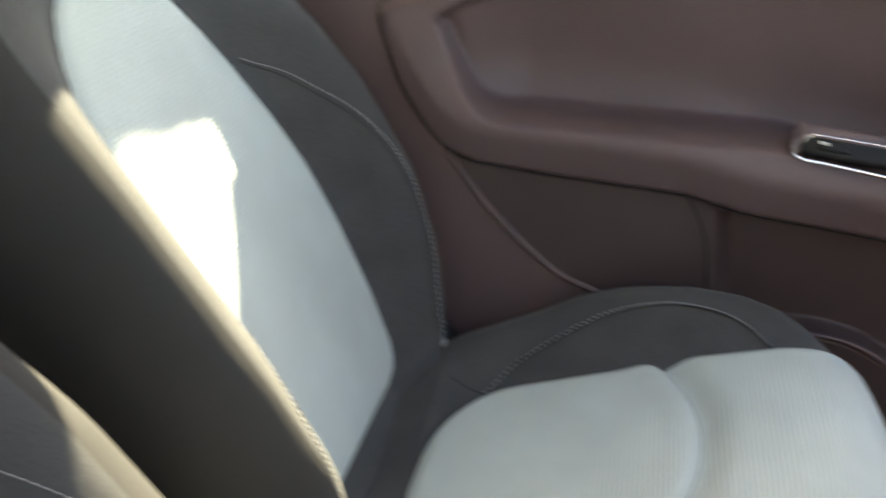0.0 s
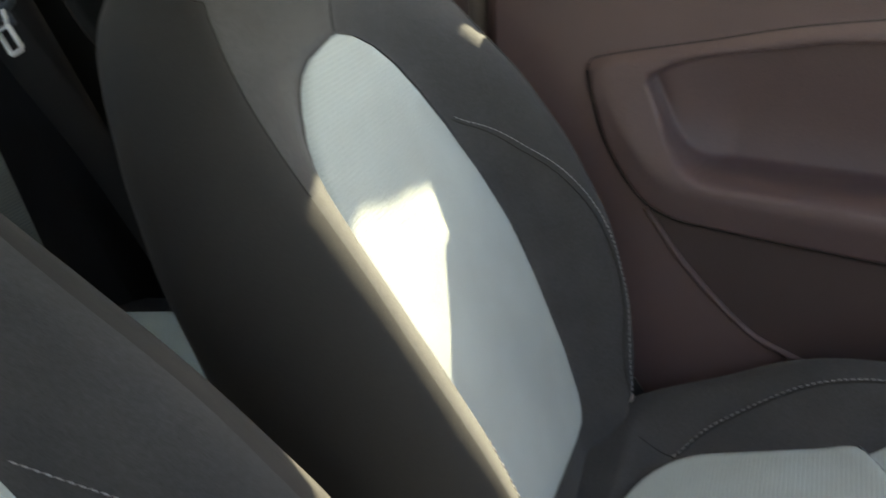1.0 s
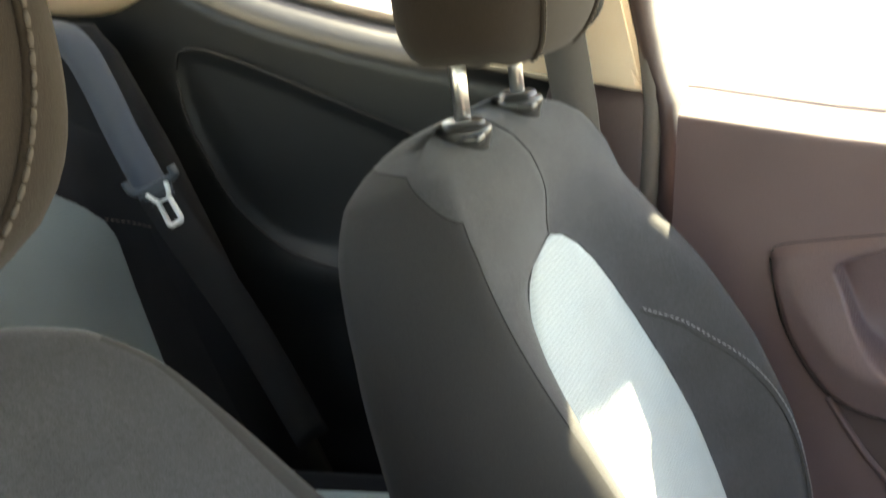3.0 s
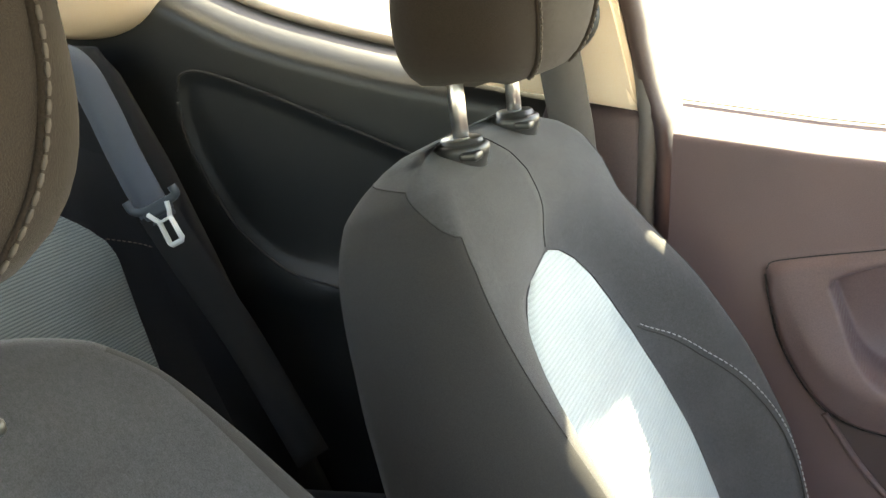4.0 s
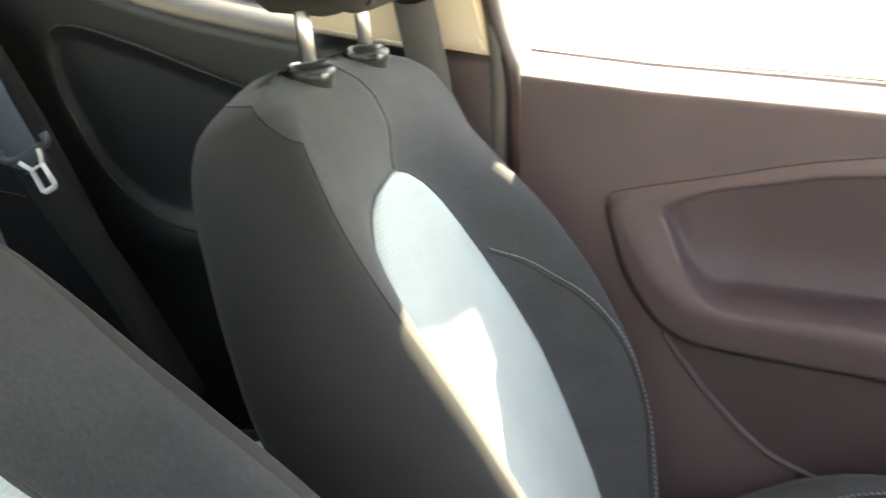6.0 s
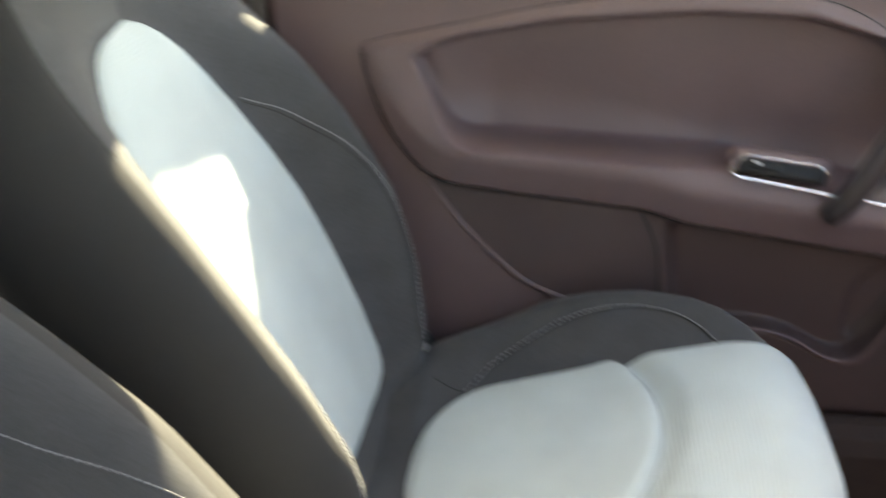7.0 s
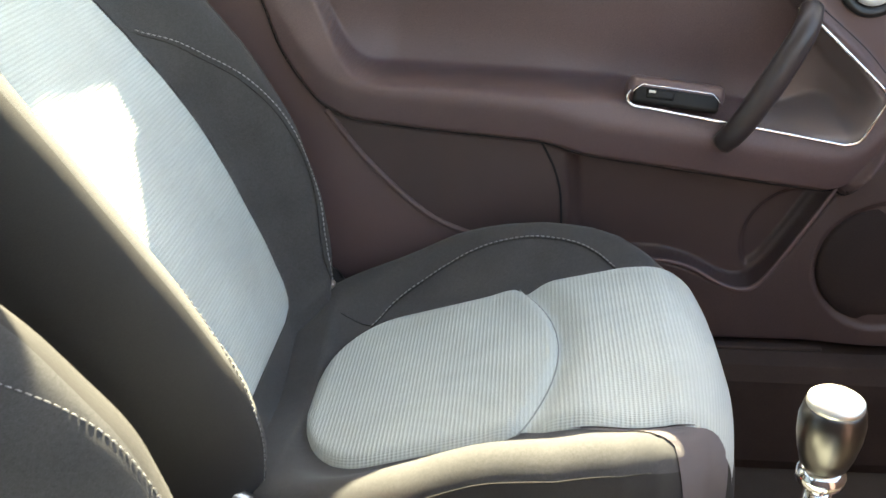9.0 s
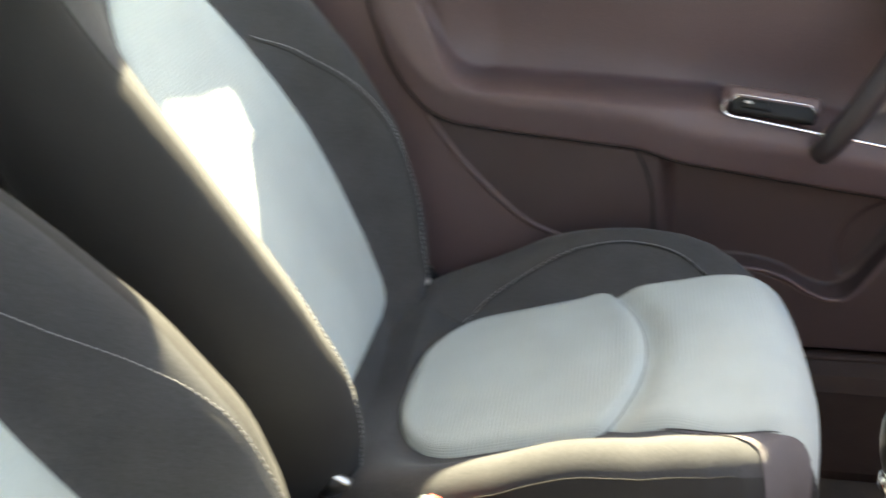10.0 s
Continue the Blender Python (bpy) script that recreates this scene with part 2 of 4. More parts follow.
def stitches(path_points, pitch=0.0065, length=0.0045, r=0.0008):
    """Short threads along a path, in one mesh."""
    bm = bmesh.new()
    acc = [0.0]
    for a, b in zip(path_points, path_points[1:]):
        acc.append(acc[-1] + (b - a).length)
    total = acc[-1]

    def at(s):
        for k in range(len(acc) - 1):
            if s <= acc[k + 1]:
                t = (s - acc[k]) / max(1e-9, acc[k + 1] - acc[k])
                return path_points[k].lerp(path_points[k + 1], t)
        return path_points[-1]

    s = 0.0
    while s + length < total:
        tube([at(s), at(s + length * 0.5), at(s + length)], lambda k: r * (1.1 if 0.2 < k < 0.8 else 0.7), 5, bm)
        s += pitch
    return bm


# ---- front seats ----
SEAT_Y, DRIVER_Y = 0.848, 0.295
BASE = Vector((-0.144, 0, 0.3655))
UPV, FWD = Vector((-0.3706, 0, 0.9288)), Vector((0.9288, 0, 0.3706))
LAT = Vector((0, 1, 0))
B_WIDE = [(-0.09, 0.17), (-0.03, 0.205), (0, 0.230), (0.1, 0.252), (0.2, 0.256), (0.3, 0.252), (0.4, 0.248), (0.47, 0.235), (0.53, 0.215), (0.565, 0.197), (0.593, 0.172), (0.610, 0.138), (0.622, 0.075)]
B_BOLSTER = [(-0.09, 0.01), (-0.03, 0.035), (0.03, 0.060), (0.1, 0.075), (0.2, 0.085), (0.3, 0.075), (0.38, 0.055), (0.44, 0.033), (0.48, 0.020), (0.52, 0.010), (0.57, 0.005), (0.62, 0.0)]
B_NEAR = [(-0.09, 0.0), (-0.03, 0.035), (0.03, 0.070), (0.1, 0.086), (0.2, 0.080), (0.28, 0.066), (0.34, 0.054), (0.40, 0.038), (0.45, 0.025), (0.50, 0.016), (0.56, 0.008), (0.62, 0.0)]
# the cloth insert's half width, on the door side and on the console side
B_PANEL = [(0.0, 0.118), (0.004, 0.134), (0.010, 0.148), (0.018, 0.158), (0.032, 0.167), (0.09, 0.177), (0.18, 0.177), (0.255, 0.168), (0.32, 0.153), (0.38, 0.131), (0.42, 0.108), (0.455, 0.082), (0.48, 0.055), (0.496, 0.028), (0.505, 0.0)]
P_NEAR = [(0.0, 0.098), (0.004, 0.106), (0.010, 0.111), (0.018, 0.114), (0.032, 0.116), (0.2, 0.118), (0.30, 0.124), (0.36, 0.126), (0.41, 0.120), (0.45, 0.106), (0.475, 0.091), (0.490, 0.073), (0.500, 0.046), (0.505, 0.0)]
RIDGE = [(-0.09, 0.145), (-0.03, 0.164), (0.03, 0.178), (0.1, 0.190), (0.2, 0.201), (0.3, 0.203), (0.4, 0.197), (0.5, 0.195), (0.55, 0.186), (0.593, 0.150), (0.622, 0.05)]
B_FRONT = [(0.54, 0.0), (0.575, -0.005), (0.593, -0.013), (0.608, -0.026), (0.617, -0.040), (0.623, -0.054)]
B_BACK = [(-0.03, 0.095), (0.3, 0.112), (0.5, 0.105), (0.565, 0.104), (0.593, 0.100), (0.608, 0.092), (0.617, 0.080), (0.623, 0.064)]


def back_edge(v, near=False):
    w = soft(B_WIDE, v, 0.014)
    return min(w - 0.008, soft(RIDGE, v, 0.02)) if near else w - min(0.026, w * 0.17)


def panel_half(u, v):
    return interp(P_NEAR if u < 0 else B_PANEL, v)


def back_front(u, v):
    """How far the backrest's front stands forward at u across, v up."""
    near, hollow = u < 0, -0.012 * step((v - 0.22) / 0.2) * step((0.56 - v) / 0.06)
    p = panel_half(u, v) if 0 <= v <= 0.505 else (0.0 if v > 0.5 else 0.125)
    u = abs(u)
    rho = math.hypot(max(u - p, 0.0), max(v - 0.505, 0.0) * 1.0)
    wide = max(back_edge(v, near) - p, 0.04)
    k = rho / wide
    hollow *= 1 - step(k / 0.9)
    if near:
        return interp(B_FRONT, v) + hollow + soft(B_NEAR, v, 0.02) * (1 - (1 - min(1.0, k)) ** 2)
    return interp(B_FRONT, v) + hollow + soft(B_BOLSTER, v, 0.02) * step(k / 0.77) ** 0.8 - 0.048 * wide * min(1.0, max(0.0, (k - 0.70) / 0.30)) ** 2 * step((0.56 - v) / 0.08)


def back_point(u, v, lift=0.0):
    return BASE + UPV * v + LAT * u + FWD * (back_front(u, v) + lift)


def back_loop(v):
    w, t = soft(B_WIDE, v, 0.014), interp(B_BACK, v)

    def half(side):
        r = back_edge(v, side < 0)
        out = [(r * k / 20, back_front(side * r * k / 20, v)) for k in range(21)]
        top = out[-1][1]
        drop = min(0.045 if side > 0 else 0.085, top + t * 0.40)
        out += [(r + (w - r) * math.sin(a), top - drop * (1 - math.cos(a))) for a in (math.pi / 2 * k / 6 for k in range(1, 7))]
        d0 = top - drop
        out += [(w * (0.70 + 0.30 * math.cos(a) ** 0.6), d0 - (t + d0) * math.sin(a) ** 0.8) for a in (math.pi / 10 * k for k in range(1, 5))]
        out += [(w * 0.7, -t), (w * 0.35, -t - 0.004)]
        return [(side * u, d) for u, d in out]

    loop = half(1) + [(0, -t - 0.006)] + half(-1)[:0:-1]
    return [BASE + UPV * v + LAT * u + FWD * d for u, d in loop]


C_BASE = [(-0.24, 0.315), (-0.12, 0.330), (-0.043, 0.351), (0.145, 0.408), (0.26, 0.442), (0.285, 0.446), (0.301, 0.444), (0.316, 0.438), (0.329, 0.427), (0.338, 0.413), (0.343, 0.398), (0.345, 0.38)]
C_BOLSTER = [(-0.24, 0.0), (-0.16, 0.010), (-0.12, 0.030), (-0.07, 0.042), (0.0, 0.047), (0.06, 0.057), (0.11, 0.055), (0.17, 0.042), (0.22, 0.028), (0.27, 0.010), (0.30, 0.0)]
C_WIDE = [(-0.24, 0.220), (-0.1, 0.243), (0.05, 0.263), (0.17, 0.263), (0.225, 0.250), (0.258, 0.230), (0.285, 0.198), (0.31, 0.167), (0.325, 0.155), (0.345, 0.140)]
C_PANEL = [(-0.09 + 0.09 * (k / 24) ** 1.6, 0.142 * (1 - (1 - (k / 24) ** 1.6) ** 2.3) ** 0.48) for k in range(25)] + [(0.1, 0.142), (0.18, 0.142), (0.25, 0.136), (0.28, 0.131), (0.335, 0.122)]


def cushion_top(u, x):
    fall = 0.022 * step((x - 0.19) / 0.09) * step((-u - 0.06) / 0.10)
    swell = 0.006 * step((x - 0.04) / 0.08) * step((0.275 - x) / 0.05) if u < 0 else 0.0
    u = abs(u)
    p = interp(C_PANEL, x) if x > -0.09 else 0.0
    w = interp(C_WIDE, x)
    r = w - 0.04
    rho = max(u - p, 0.0)
    fall *= 1 - 0.65 * step(rho / max(0.03, r - p)) * step((0.290 - x) / 0.04)
    fold = 0.184 - 0.042 * (u / 0.14) ** 2
    fall += 0.0035 * math.exp(-(((x - fold) / (0.008 if x < fold else 0.016)) ** 2)) * step((p + 0.004 - u) / 0.02)
    return soft(C_BASE, x, 0.006) + (soft(C_BOLSTER, x, 0.02) + swell) * step(rho / max(0.03, r - p)) - fall


def cushion_point(u, x, lift=0.0):
    return Vector((x, u, cushion_top(u, x) + lift))


def cushion_loop(x, z_low=0.21):
    w = interp(C_WIDE, x)
    r = w - 0.04

    def half(side):
        out = [(r * k / 18, cushion_top(side * r * k / 18, x)) for k in range(19)]
        top = out[-1][1]
        h = min(0.05, (top - z_low) * 0.5)
        out += [(r + (w - r) * math.sin(a), top - h * (1 - math.cos(a))) for a in (math.pi / 2 * k / 6 for k in range(1, 7))]
        out += [(w - 0.004, z_low + 0.04), (w - 0.012, z_low + 0.015), (w - 0.03, z_low)]
        return [(side * u, z) for u, z in out]

    loop = half(1) + [(0, z_low)] + half(-1)[:0:-1]
    return [Vector((x, u, z)) for u, z in loop]


def front_seat(at, lean, label, frame_shift=(0, 0, 0), mirrored=False):
    """A seat at its place; lean turns the backrest about its hinge, in degrees forward; mirrored swaps its door and console sides."""
    seat = thing("front_seat", label, "car seat", at, "front seats")
    # backrest cover
    vs = [-0.09 + 0.66 * k / 170 for k in range(170)] + [0.57 + 0.0522 * math.sin(k / 24 * math.pi / 2) for k in range(25)]
    back = part("backrest", loft([back_loop(v) for v in vs]), FABRIC, seat, "charcoal fabric backrest with raised side bolsters")
    # the outer flanks carry shade in their colour, up to a slanting shoulder seam
    me = back.data
    me.materials.append(FABRIC_SIDE)
    for f in me.polygons:
        if f.index < 66 * (len(vs) - 1) and (21 <= f.index % 66 <= 31 or 34 <= f.index % 66 <= 45):
            f.material_index = 1
    bm = bmesh.new()
    bm.from_mesh(me)
    shoulder = {}
    for s in (1, -1):
        front = back_front(s * back_edge(0.56, s < 0), 0.56)
        cuts = []
        for v0, slope in ((0.563, 0.95), (0.5930, 0.22)):
            normal = (UPV + FWD * slope).normalized()
            co = BASE + UPV * v0 + FWD * front
            faces = [f for f in bm.faces if f.material_index == 1 and (f.calc_center_median() - BASE).dot(LAT) * s > 0]
            bmesh.ops.bisect_plane(bm, geom=faces + list({e for f in faces for e in f.edges}) + list({p for f in faces for p in f.verts}), dist=1e-6, plane_co=co, plane_no=normal)
            cuts.append((co, normal))
        for f in bm.faces:
            c = f.calc_center_median()
            if f.material_index == 1 and (c - BASE).dot(LAT) * s > 0 and any((c - co).dot(n) > 0 for co, n in cuts):
                f.material_index = 0
        rim = [p.co.copy() for p in bm.verts if (p.co - BASE).dot(LAT) * s > 0 and len({f.material_index for f in p.link_faces}) == 2 and (p.co - BASE).dot(UPV) > 0.55 and any(abs((p.co - co).dot(n)) < 1e-5 for co, n in cuts)]
        shoulder[s] = sorted(rim, key=lambda p: -(p - BASE).dot(FWD))
    bm.to_mesh(me)
    bm.free()

    def panel(a, b):
        v = 0.001 + 0.503 * b
        p = panel_half(a - 0.5, v)
        edge = min(1.0, min(min(a, 1 - a) * 2 * p, v, 0.505 - v) / 0.012)
        return back_point((2 * a - 1) * p, v, -0.002 + 0.006 * math.sqrt(max(edge, 0.0)))

    part("centre_panel", grid_patch(panel, 28, 60, uvf=lambda a, b: ((2 * a - 1) * panel_half(a - 0.5, 0.001 + 0.503 * b), 0.503 * b)), CLOTH, seat, "light grey ribbed cloth insert of the backrest")
    rim = [back_point(s * panel_half(s, v), v, 0.0012) for s, run in ((1, range(0, 61)), (-1, range(60, -1, -1))) for v in (0.001 + 0.503 * k / 60 for k in run)]
    part("panel_seam", tube(rim, 0.0007, 6, closed=True), FABRIC, seat, "fine seam round the cloth insert")
    for s in (1, -1):
        line = [(0.142, 0.378), (0.168, 0.347), (0.190, 0.300), (0.205, 0.252), (0.213, 0.20), (0.2155, 0.15), (0.211, 0.10), (0.201, 0.060), (0.188, 0.0)] if s > 0 else [(0.126, 0.352), (0.136, 0.318), (0.147, 0.280), (0.156, 0.238), (0.170, 0.188), (0.181, 0.145), (0.185, 0.105), (0.182, 0.04), (0.172, -0.03)]
        run = [back_point(s * p.x, p.y, 0.0012 if s > 0 else 0.0004) for p in curve_points([(u, v, 0) for u, v in line], 70)]
        part("stitching", stitches(run, 0.0065, 0.0045, 0.0007 if s > 0 else 0.0006), THREAD, seat, "pale decorative stitching")
        run = [back_point(s * (p.x - 0.003), p.y, 0.0) for p in curve_points([(u, v, 0) for u, v in line], 70)]
        if s > 0:
            part("side_seam", tube(run, 0.0009, 6), FABRIC_SIDE, seat, "dark seam")
        low = 0.02 if s > 0 else 0.42
        run = [back_point(s * back_edge(v, s < 0), v, 0.0) for v in (low + (0.556 - low) * k / 50 for k in range(51))] + shoulder[s]
        if s > 0 or not mirrored:
            part("edge_piping", tube(run, 0.0007, 6), FABRIC_SIDE, seat, "corded edge of the bolster")
    run = [back_point(0.0, v, 0.0) for v in (0.507 + 0.112 * k / 20 for k in range(21))]
    part("top_seam", tube(run, 0.0009, 6), SEAM, seat, "dark seam")
    upright = list(seat.children)
    # cushion
    xs = [-0.24 + 0.53 * k / 130 for k in range(131)] + [0.298, 0.307, 0.316, 0.324, 0.331, 0.337, 0.341, 0.344, 0.345]
    pad = part("cushion", loft([cushion_loop(x) for x in xs]), FABRIC, seat, "charcoal fabric seat cushion with raised sides").data
    # cushion sides below the seam get the same shaded colour
    pad.materials.append(FABRIC_SIDE)
    for f in pad.polygons:
        k = f.index % 56
        if f.index < 56 * (len(xs) - 1) and (21 <= k <= 27 or 28 <= k <= 34):
            f.material_index = 1
    def seat_panel(a, b):
        x = -0.09 + 0.375 * min(1.0, b / 0.78)
        p = interp(C_PANEL, x)
        u = (2 * a - 1) * p * (1 + (0.11 * step((x - 0.165) / 0.09) if a < 0.5 else 0.0))
        edge = min(1.0, min(min(a, 1 - a) * 2 * p, x + 0.09) / 0.014)
        fold = 0.180 - 0.042 * (u / 0.14) ** 2
        away = x - fold
        dip = 0.0075 * math.exp(-((away / (0.0055 if away < 0 else 0.018)) ** 2)) - 0.002 * math.exp(-(((away + 0.02) / 0.014) ** 2)) - 0.002 * step((away - 0.004) / 0.03)
        out = cushion_point(u, x, -0.002 + 0.0115 * math.sqrt(max(edge, 0.0)) - dip - (0.003 * abs(2 * a - 1) ** 2 * step((x - 0.19) / 0.06) if a < 0.5 else 0.0))
        if b > 0.78:
            # over the rounded front edge and down
            k = (b - 0.78) / 0.22
            turn = min(1.0, k / 0.45) * radians(96)
            r = 0.066
            side = abs(2 * a - 1)
            out += Vector((r * math.sin(turn) * (1 - 0.16 * side ** 3), 0, -r * (1 - math.cos(turn))))
            if k > 0.45:
                out += Vector((-0.012, 0, -0.125)) * ((k - 0.45) / 0.55)
            out.y *= 1 - 0.06 * k
        return out

    def panel_uv(a, b):
        k = max(0.0, (b - 0.78) / 0.22)
        return ((2 * a - 1) * 0.14, 0.375 * min(1.0, b / 0.78) + 0.11 * min(1.0, k / 0.45) + 0.125 * max(0.0, (k - 0.45) / 0.55))

    part("seat_panel", grid_patch(seat_panel, 30, 260, uvf=panel_uv), CLOTH, seat, "light grey ribbed cloth insert of the cushion")
    def nose_side(a, b):
        """The side of the cushion's nose, from the edge of the cloth insert down and out."""
        start = 0.180 + 0.085 * min(1.0, b / 0.35) ** 0.6 + 0.03 * b
        x = start + (0.334 - start) * a
        w = interp(C_WIDE, x)
        r, top = w - 0.04, cushion_top(0.04 - w, x)
        u0 = min(r, interp(C_PANEL, x) * (1 + 0.11 * step((x - 0.165) / 0.09)) - 0.004)
        if b < 0.3:
            u = u0 + (r - u0) * b / 0.3
            return Vector((x, -u, cushion_top(-u, x) + 0.0014))
        k = (b - 0.3) / 0.7
        turn = min(1.0, k / 0.6) * math.pi / 2
        return Vector((x, -(r + 0.0413 * math.sin(turn)), top + 0.0014 - 0.05 * (1 - math.cos(turn)) - 0.09 * max(0.0, k - 0.6)))

    part("front_border", grid_patch(nose_side, 36, 30, uvf=lambda a, b: (a * 0.12 + b * 0.10, b * 0.10 - a * 0.12)), CLOTH_FRONT, seat, "twill cloth on the side of the cushion's nose, darkened to mauve-grey for shade")
    rim = [nose_side(a, 0.02) + Vector((0, 0, 0.001)) for a in (k / 30 for k in range(31))]
    part("nose_seam", tube(rim, 0.0006, 6), FABRIC_SIDE, seat, "dark seam beside the mauve cloth")
    fold_run = [cushion_point(u, 0.180 - 0.042 * (u / 0.14) ** 2, 0.0028) for u in (-0.14 + 0.28 * k / 30 for k in range(31))]
    part("fold_seam", tube(fold_run, 0.0008, 6), GREY_THREAD, seat, "dark cross seam in the cloth")
    for s in (1, -1):
        line = [(0.137, -0.043), (0.166, -0.016), (0.183, 0.025), (0.196, 0.074), (0.202, 0.122), (0.202, 0.164), (0.189, 0.205), (0.170, 0.231), (0.143, 0.250)]
        run = [cushion_point(s * p.x, p.y, 0.0012) for p in curve_points([(u, x, 0) for u, x in line], 60)]
        if s > 0:
            part("stitching", stitches(run), THREAD, seat, "pale decorative stitching")
            part("cross_seam", tube([cushion_point(u, x, 0.0002) for u, x in ((0.137, -0.043), (0.139, -0.055), (0.142, -0.068), (0.146, -0.082))], 0.0006, 6), SEAM, seat, "short dark seam")
            part("side_seam", tube([p - Vector((0, s * 0.003, 0.001)) for p in run], 0.0008, 6), FABRIC_SIDE, seat, "dark seam")
        part("recliner_cover", loft([[Vector((-0.135 + math.cos(k / 16 * math.tau) * r, s * y, 0.335 + math.sin(k / 16 * math.tau) * r)) for k in range(16)] for y, r in ((0.225, 0.03), (0.25, 0.045), (0.262, 0.04), (0.266, 0.02))]), PLASTIC_BLACK, seat, "round black plastic recliner cover")
        part("hinge_bracket", box((0.03, 0.012, 0.03), (-0.118, s * 0.205, 0.368), 0.003, Matrix.Rotation(0.5, 4, "Y")), SATIN, seat, "small bare metal hinge bracket")
        part("seat_rail", box((0.46, 0.03, 0.04), (0.05, s * 0.19, 0.115), 0.006), PLASTIC_BLACK, seat, "black seat rail")
        part("riser", box((0.34, 0.03, 0.10), (0.04, s * 0.19, 0.175), 0.01), PLASTIC_BLACK, seat)
    run = []
    for x in (-0.02 + 0.27 * k / 60 for k in range(61)):
        w = interp(C_WIDE, x)
        top, a = cushion_top(0.04 - w, x), radians(47 - 2 * step((x - 0.02) / 0.1))
        run.append(Vector((x, -(w - 0.04 + 0.04 * math.sin(a)), top - min(0.05, (top - 0.21) * 0.5) * (1 - math.cos(a)) + 0.0003)))
    part("cushion_seam", tube(run, 0.0006, 6), FABRIC_SIDE, seat, "dark seam along the cushion's edge")
    lower_parts = set(seat.children)
    # headrest on upright posts
    foot = BASE + UPV * 0.595 + FWD * -0.030
    rise = Vector((-0.10, 0, 0.995))
    ahead = Vector((0.995, 0, 0.10))
    mid = foot + rise * 0.158 + ahead * 0.030

    def head_loop(k):
        h = -1 + 2 * k / 24
        prof = (1 - min(1.0, abs(h)) ** 3.0) ** (1 / 3.0)
        out = []
        for i in range(36):
            a = i / 36 * math.tau
            ca, sa = math.cos(a), math.sin(a)
            u = math.copysign(abs(ca) ** 0.62, ca) * (0.130 - 0.010 * h) * (0.30 + 0.70 * prof)
            d = math.copysign(abs(sa) ** 0.7, sa) * 0.062 * (0.25 + 0.75 * prof) + 0.012 * h
            out.append(mid + rise * (0.098 * h + 0.006 * ca * ca * (1 if h < 0 else -1)) + LAT * u + ahead * d)
        return out

    head = part("headrest", loft([head_loop(k) for k in range(25)]), HEADREST, seat, "taupe cloth headrest raised on steel posts")

    def head_face(u, h):
        prof = (1 - min(1.0, abs(h)) ** 3.0) ** (1 / 3.0)
        wide = (0.130 - 0.010 * h) * (0.30 + 0.70 * prof)
        ca = min(0.98, abs(u) / wide) ** (1 / 0.62)
        d = (1 - ca * ca) ** 0.35 * 0.062 * (0.25 + 0.75 * prof) + 0.012 * h
        return mid + rise * (0.098 * h + 0.006 * ca * ca * (1 if h < 0 else -1)) + LAT * u + ahead * (d + 0.001)

    arch = [(-0.055, -0.93), (-0.078, -0.6), (-0.090, -0.2), (-0.086, 0.15), (-0.066, 0.38), (-0.03, 0.48), (0.03, 0.48), (0.066, 0.38), (0.086, 0.15), (0.090, -0.2), (0.078, -0.6), (0.055, -0.93)]
    run = [head_face(p.x, p.y) for p in curve_points([(u, h, 0) for u, h in arch], 120)]
    part("stitching", stitches([p + ahead * 0.0022 for p in run], 0.0058, 0.0046, 0.0010), TAUPE_THREAD, head, "taupe stitching in an arch")
    part("arch_seam", tube([p + ahead * -0.0004 for p in run], 0.002, 6), HEADREST, head, "corded seam in an arch")
    for s in (1, -1):
        at = foot + Vector((0.001, 0.008 + s * 0.066, 0.006))
        part("headrest_post", tube([at - rise * 0.02, at + rise * 0.11], 0.0065, 16), SATIN, seat, "bright steel headrest post")
        rings = []
        for up, r in ((-0.010, 0.019), (0.004, 0.0215), (0.008, 0.0238), (0.0125, 0.0244), (0.0155, 0.0236), (0.0168, 0.0205), (0.0170, 0.0190), (0.0198, 0.0186), (0.0212, 0.0165), (0.0214, 0.008)):
            rings.append([at + rise * up + LAT * (math.cos(k / 28 * math.tau) * r * 1.0) + ahead * (math.sin(k / 28 * math.tau) * r * 0.88) for k in range(28)])
        guide = part("post_guide", loft(rings), GUIDE, seat, "black plastic headrest guide")
        knob_bm = box((0.015, 0.016, 0.007), (0, 0, 0), 0.0025, Matrix.Rotation(radians(-6), 4, "Y"), 3)
        bmesh.ops.translate(knob_bm, vec=at + rise * 0.0095 + ahead * 0.0135 + LAT * -0.0165, verts=knob_bm.verts)
        part("release_button", knob_bm, GUIDE, guide, "black release button")
    rest = [o for o in seat.children_recursive if o not in lower_parts and o not in upright]
    for obs, angle, shift in ((upright, lean, (0, 0, 0)), (rest, lean * 0.4, frame_shift), (lower_parts - set(upright), 0, frame_shift)):
        turn = Matrix.Translation(BASE + Vector(shift)) @ Matrix.Rotation(radians(angle), 4, "Y") @ Matrix.Translation(-BASE)
        for ob in obs:
            ob.data.transform(turn)
    if mirrored:
        for ob in seat.children_recursive:
            ob.data.transform(Matrix.Scale(-1, 4, LAT))
            ob.data.flip_normals()
    return seat


front_seat((0.0, SEAT_Y, 0.0), 0.0, "charcoal fabric passenger seat with light grey cloth inserts")
front_seat((0.011, DRIVER_Y, 0.060), -15.5, "charcoal fabric driver seat leaning further back", (0.029, 0.045, -0.04), True)


# ---- shell of the car ----
DOOR_Y = 1.12


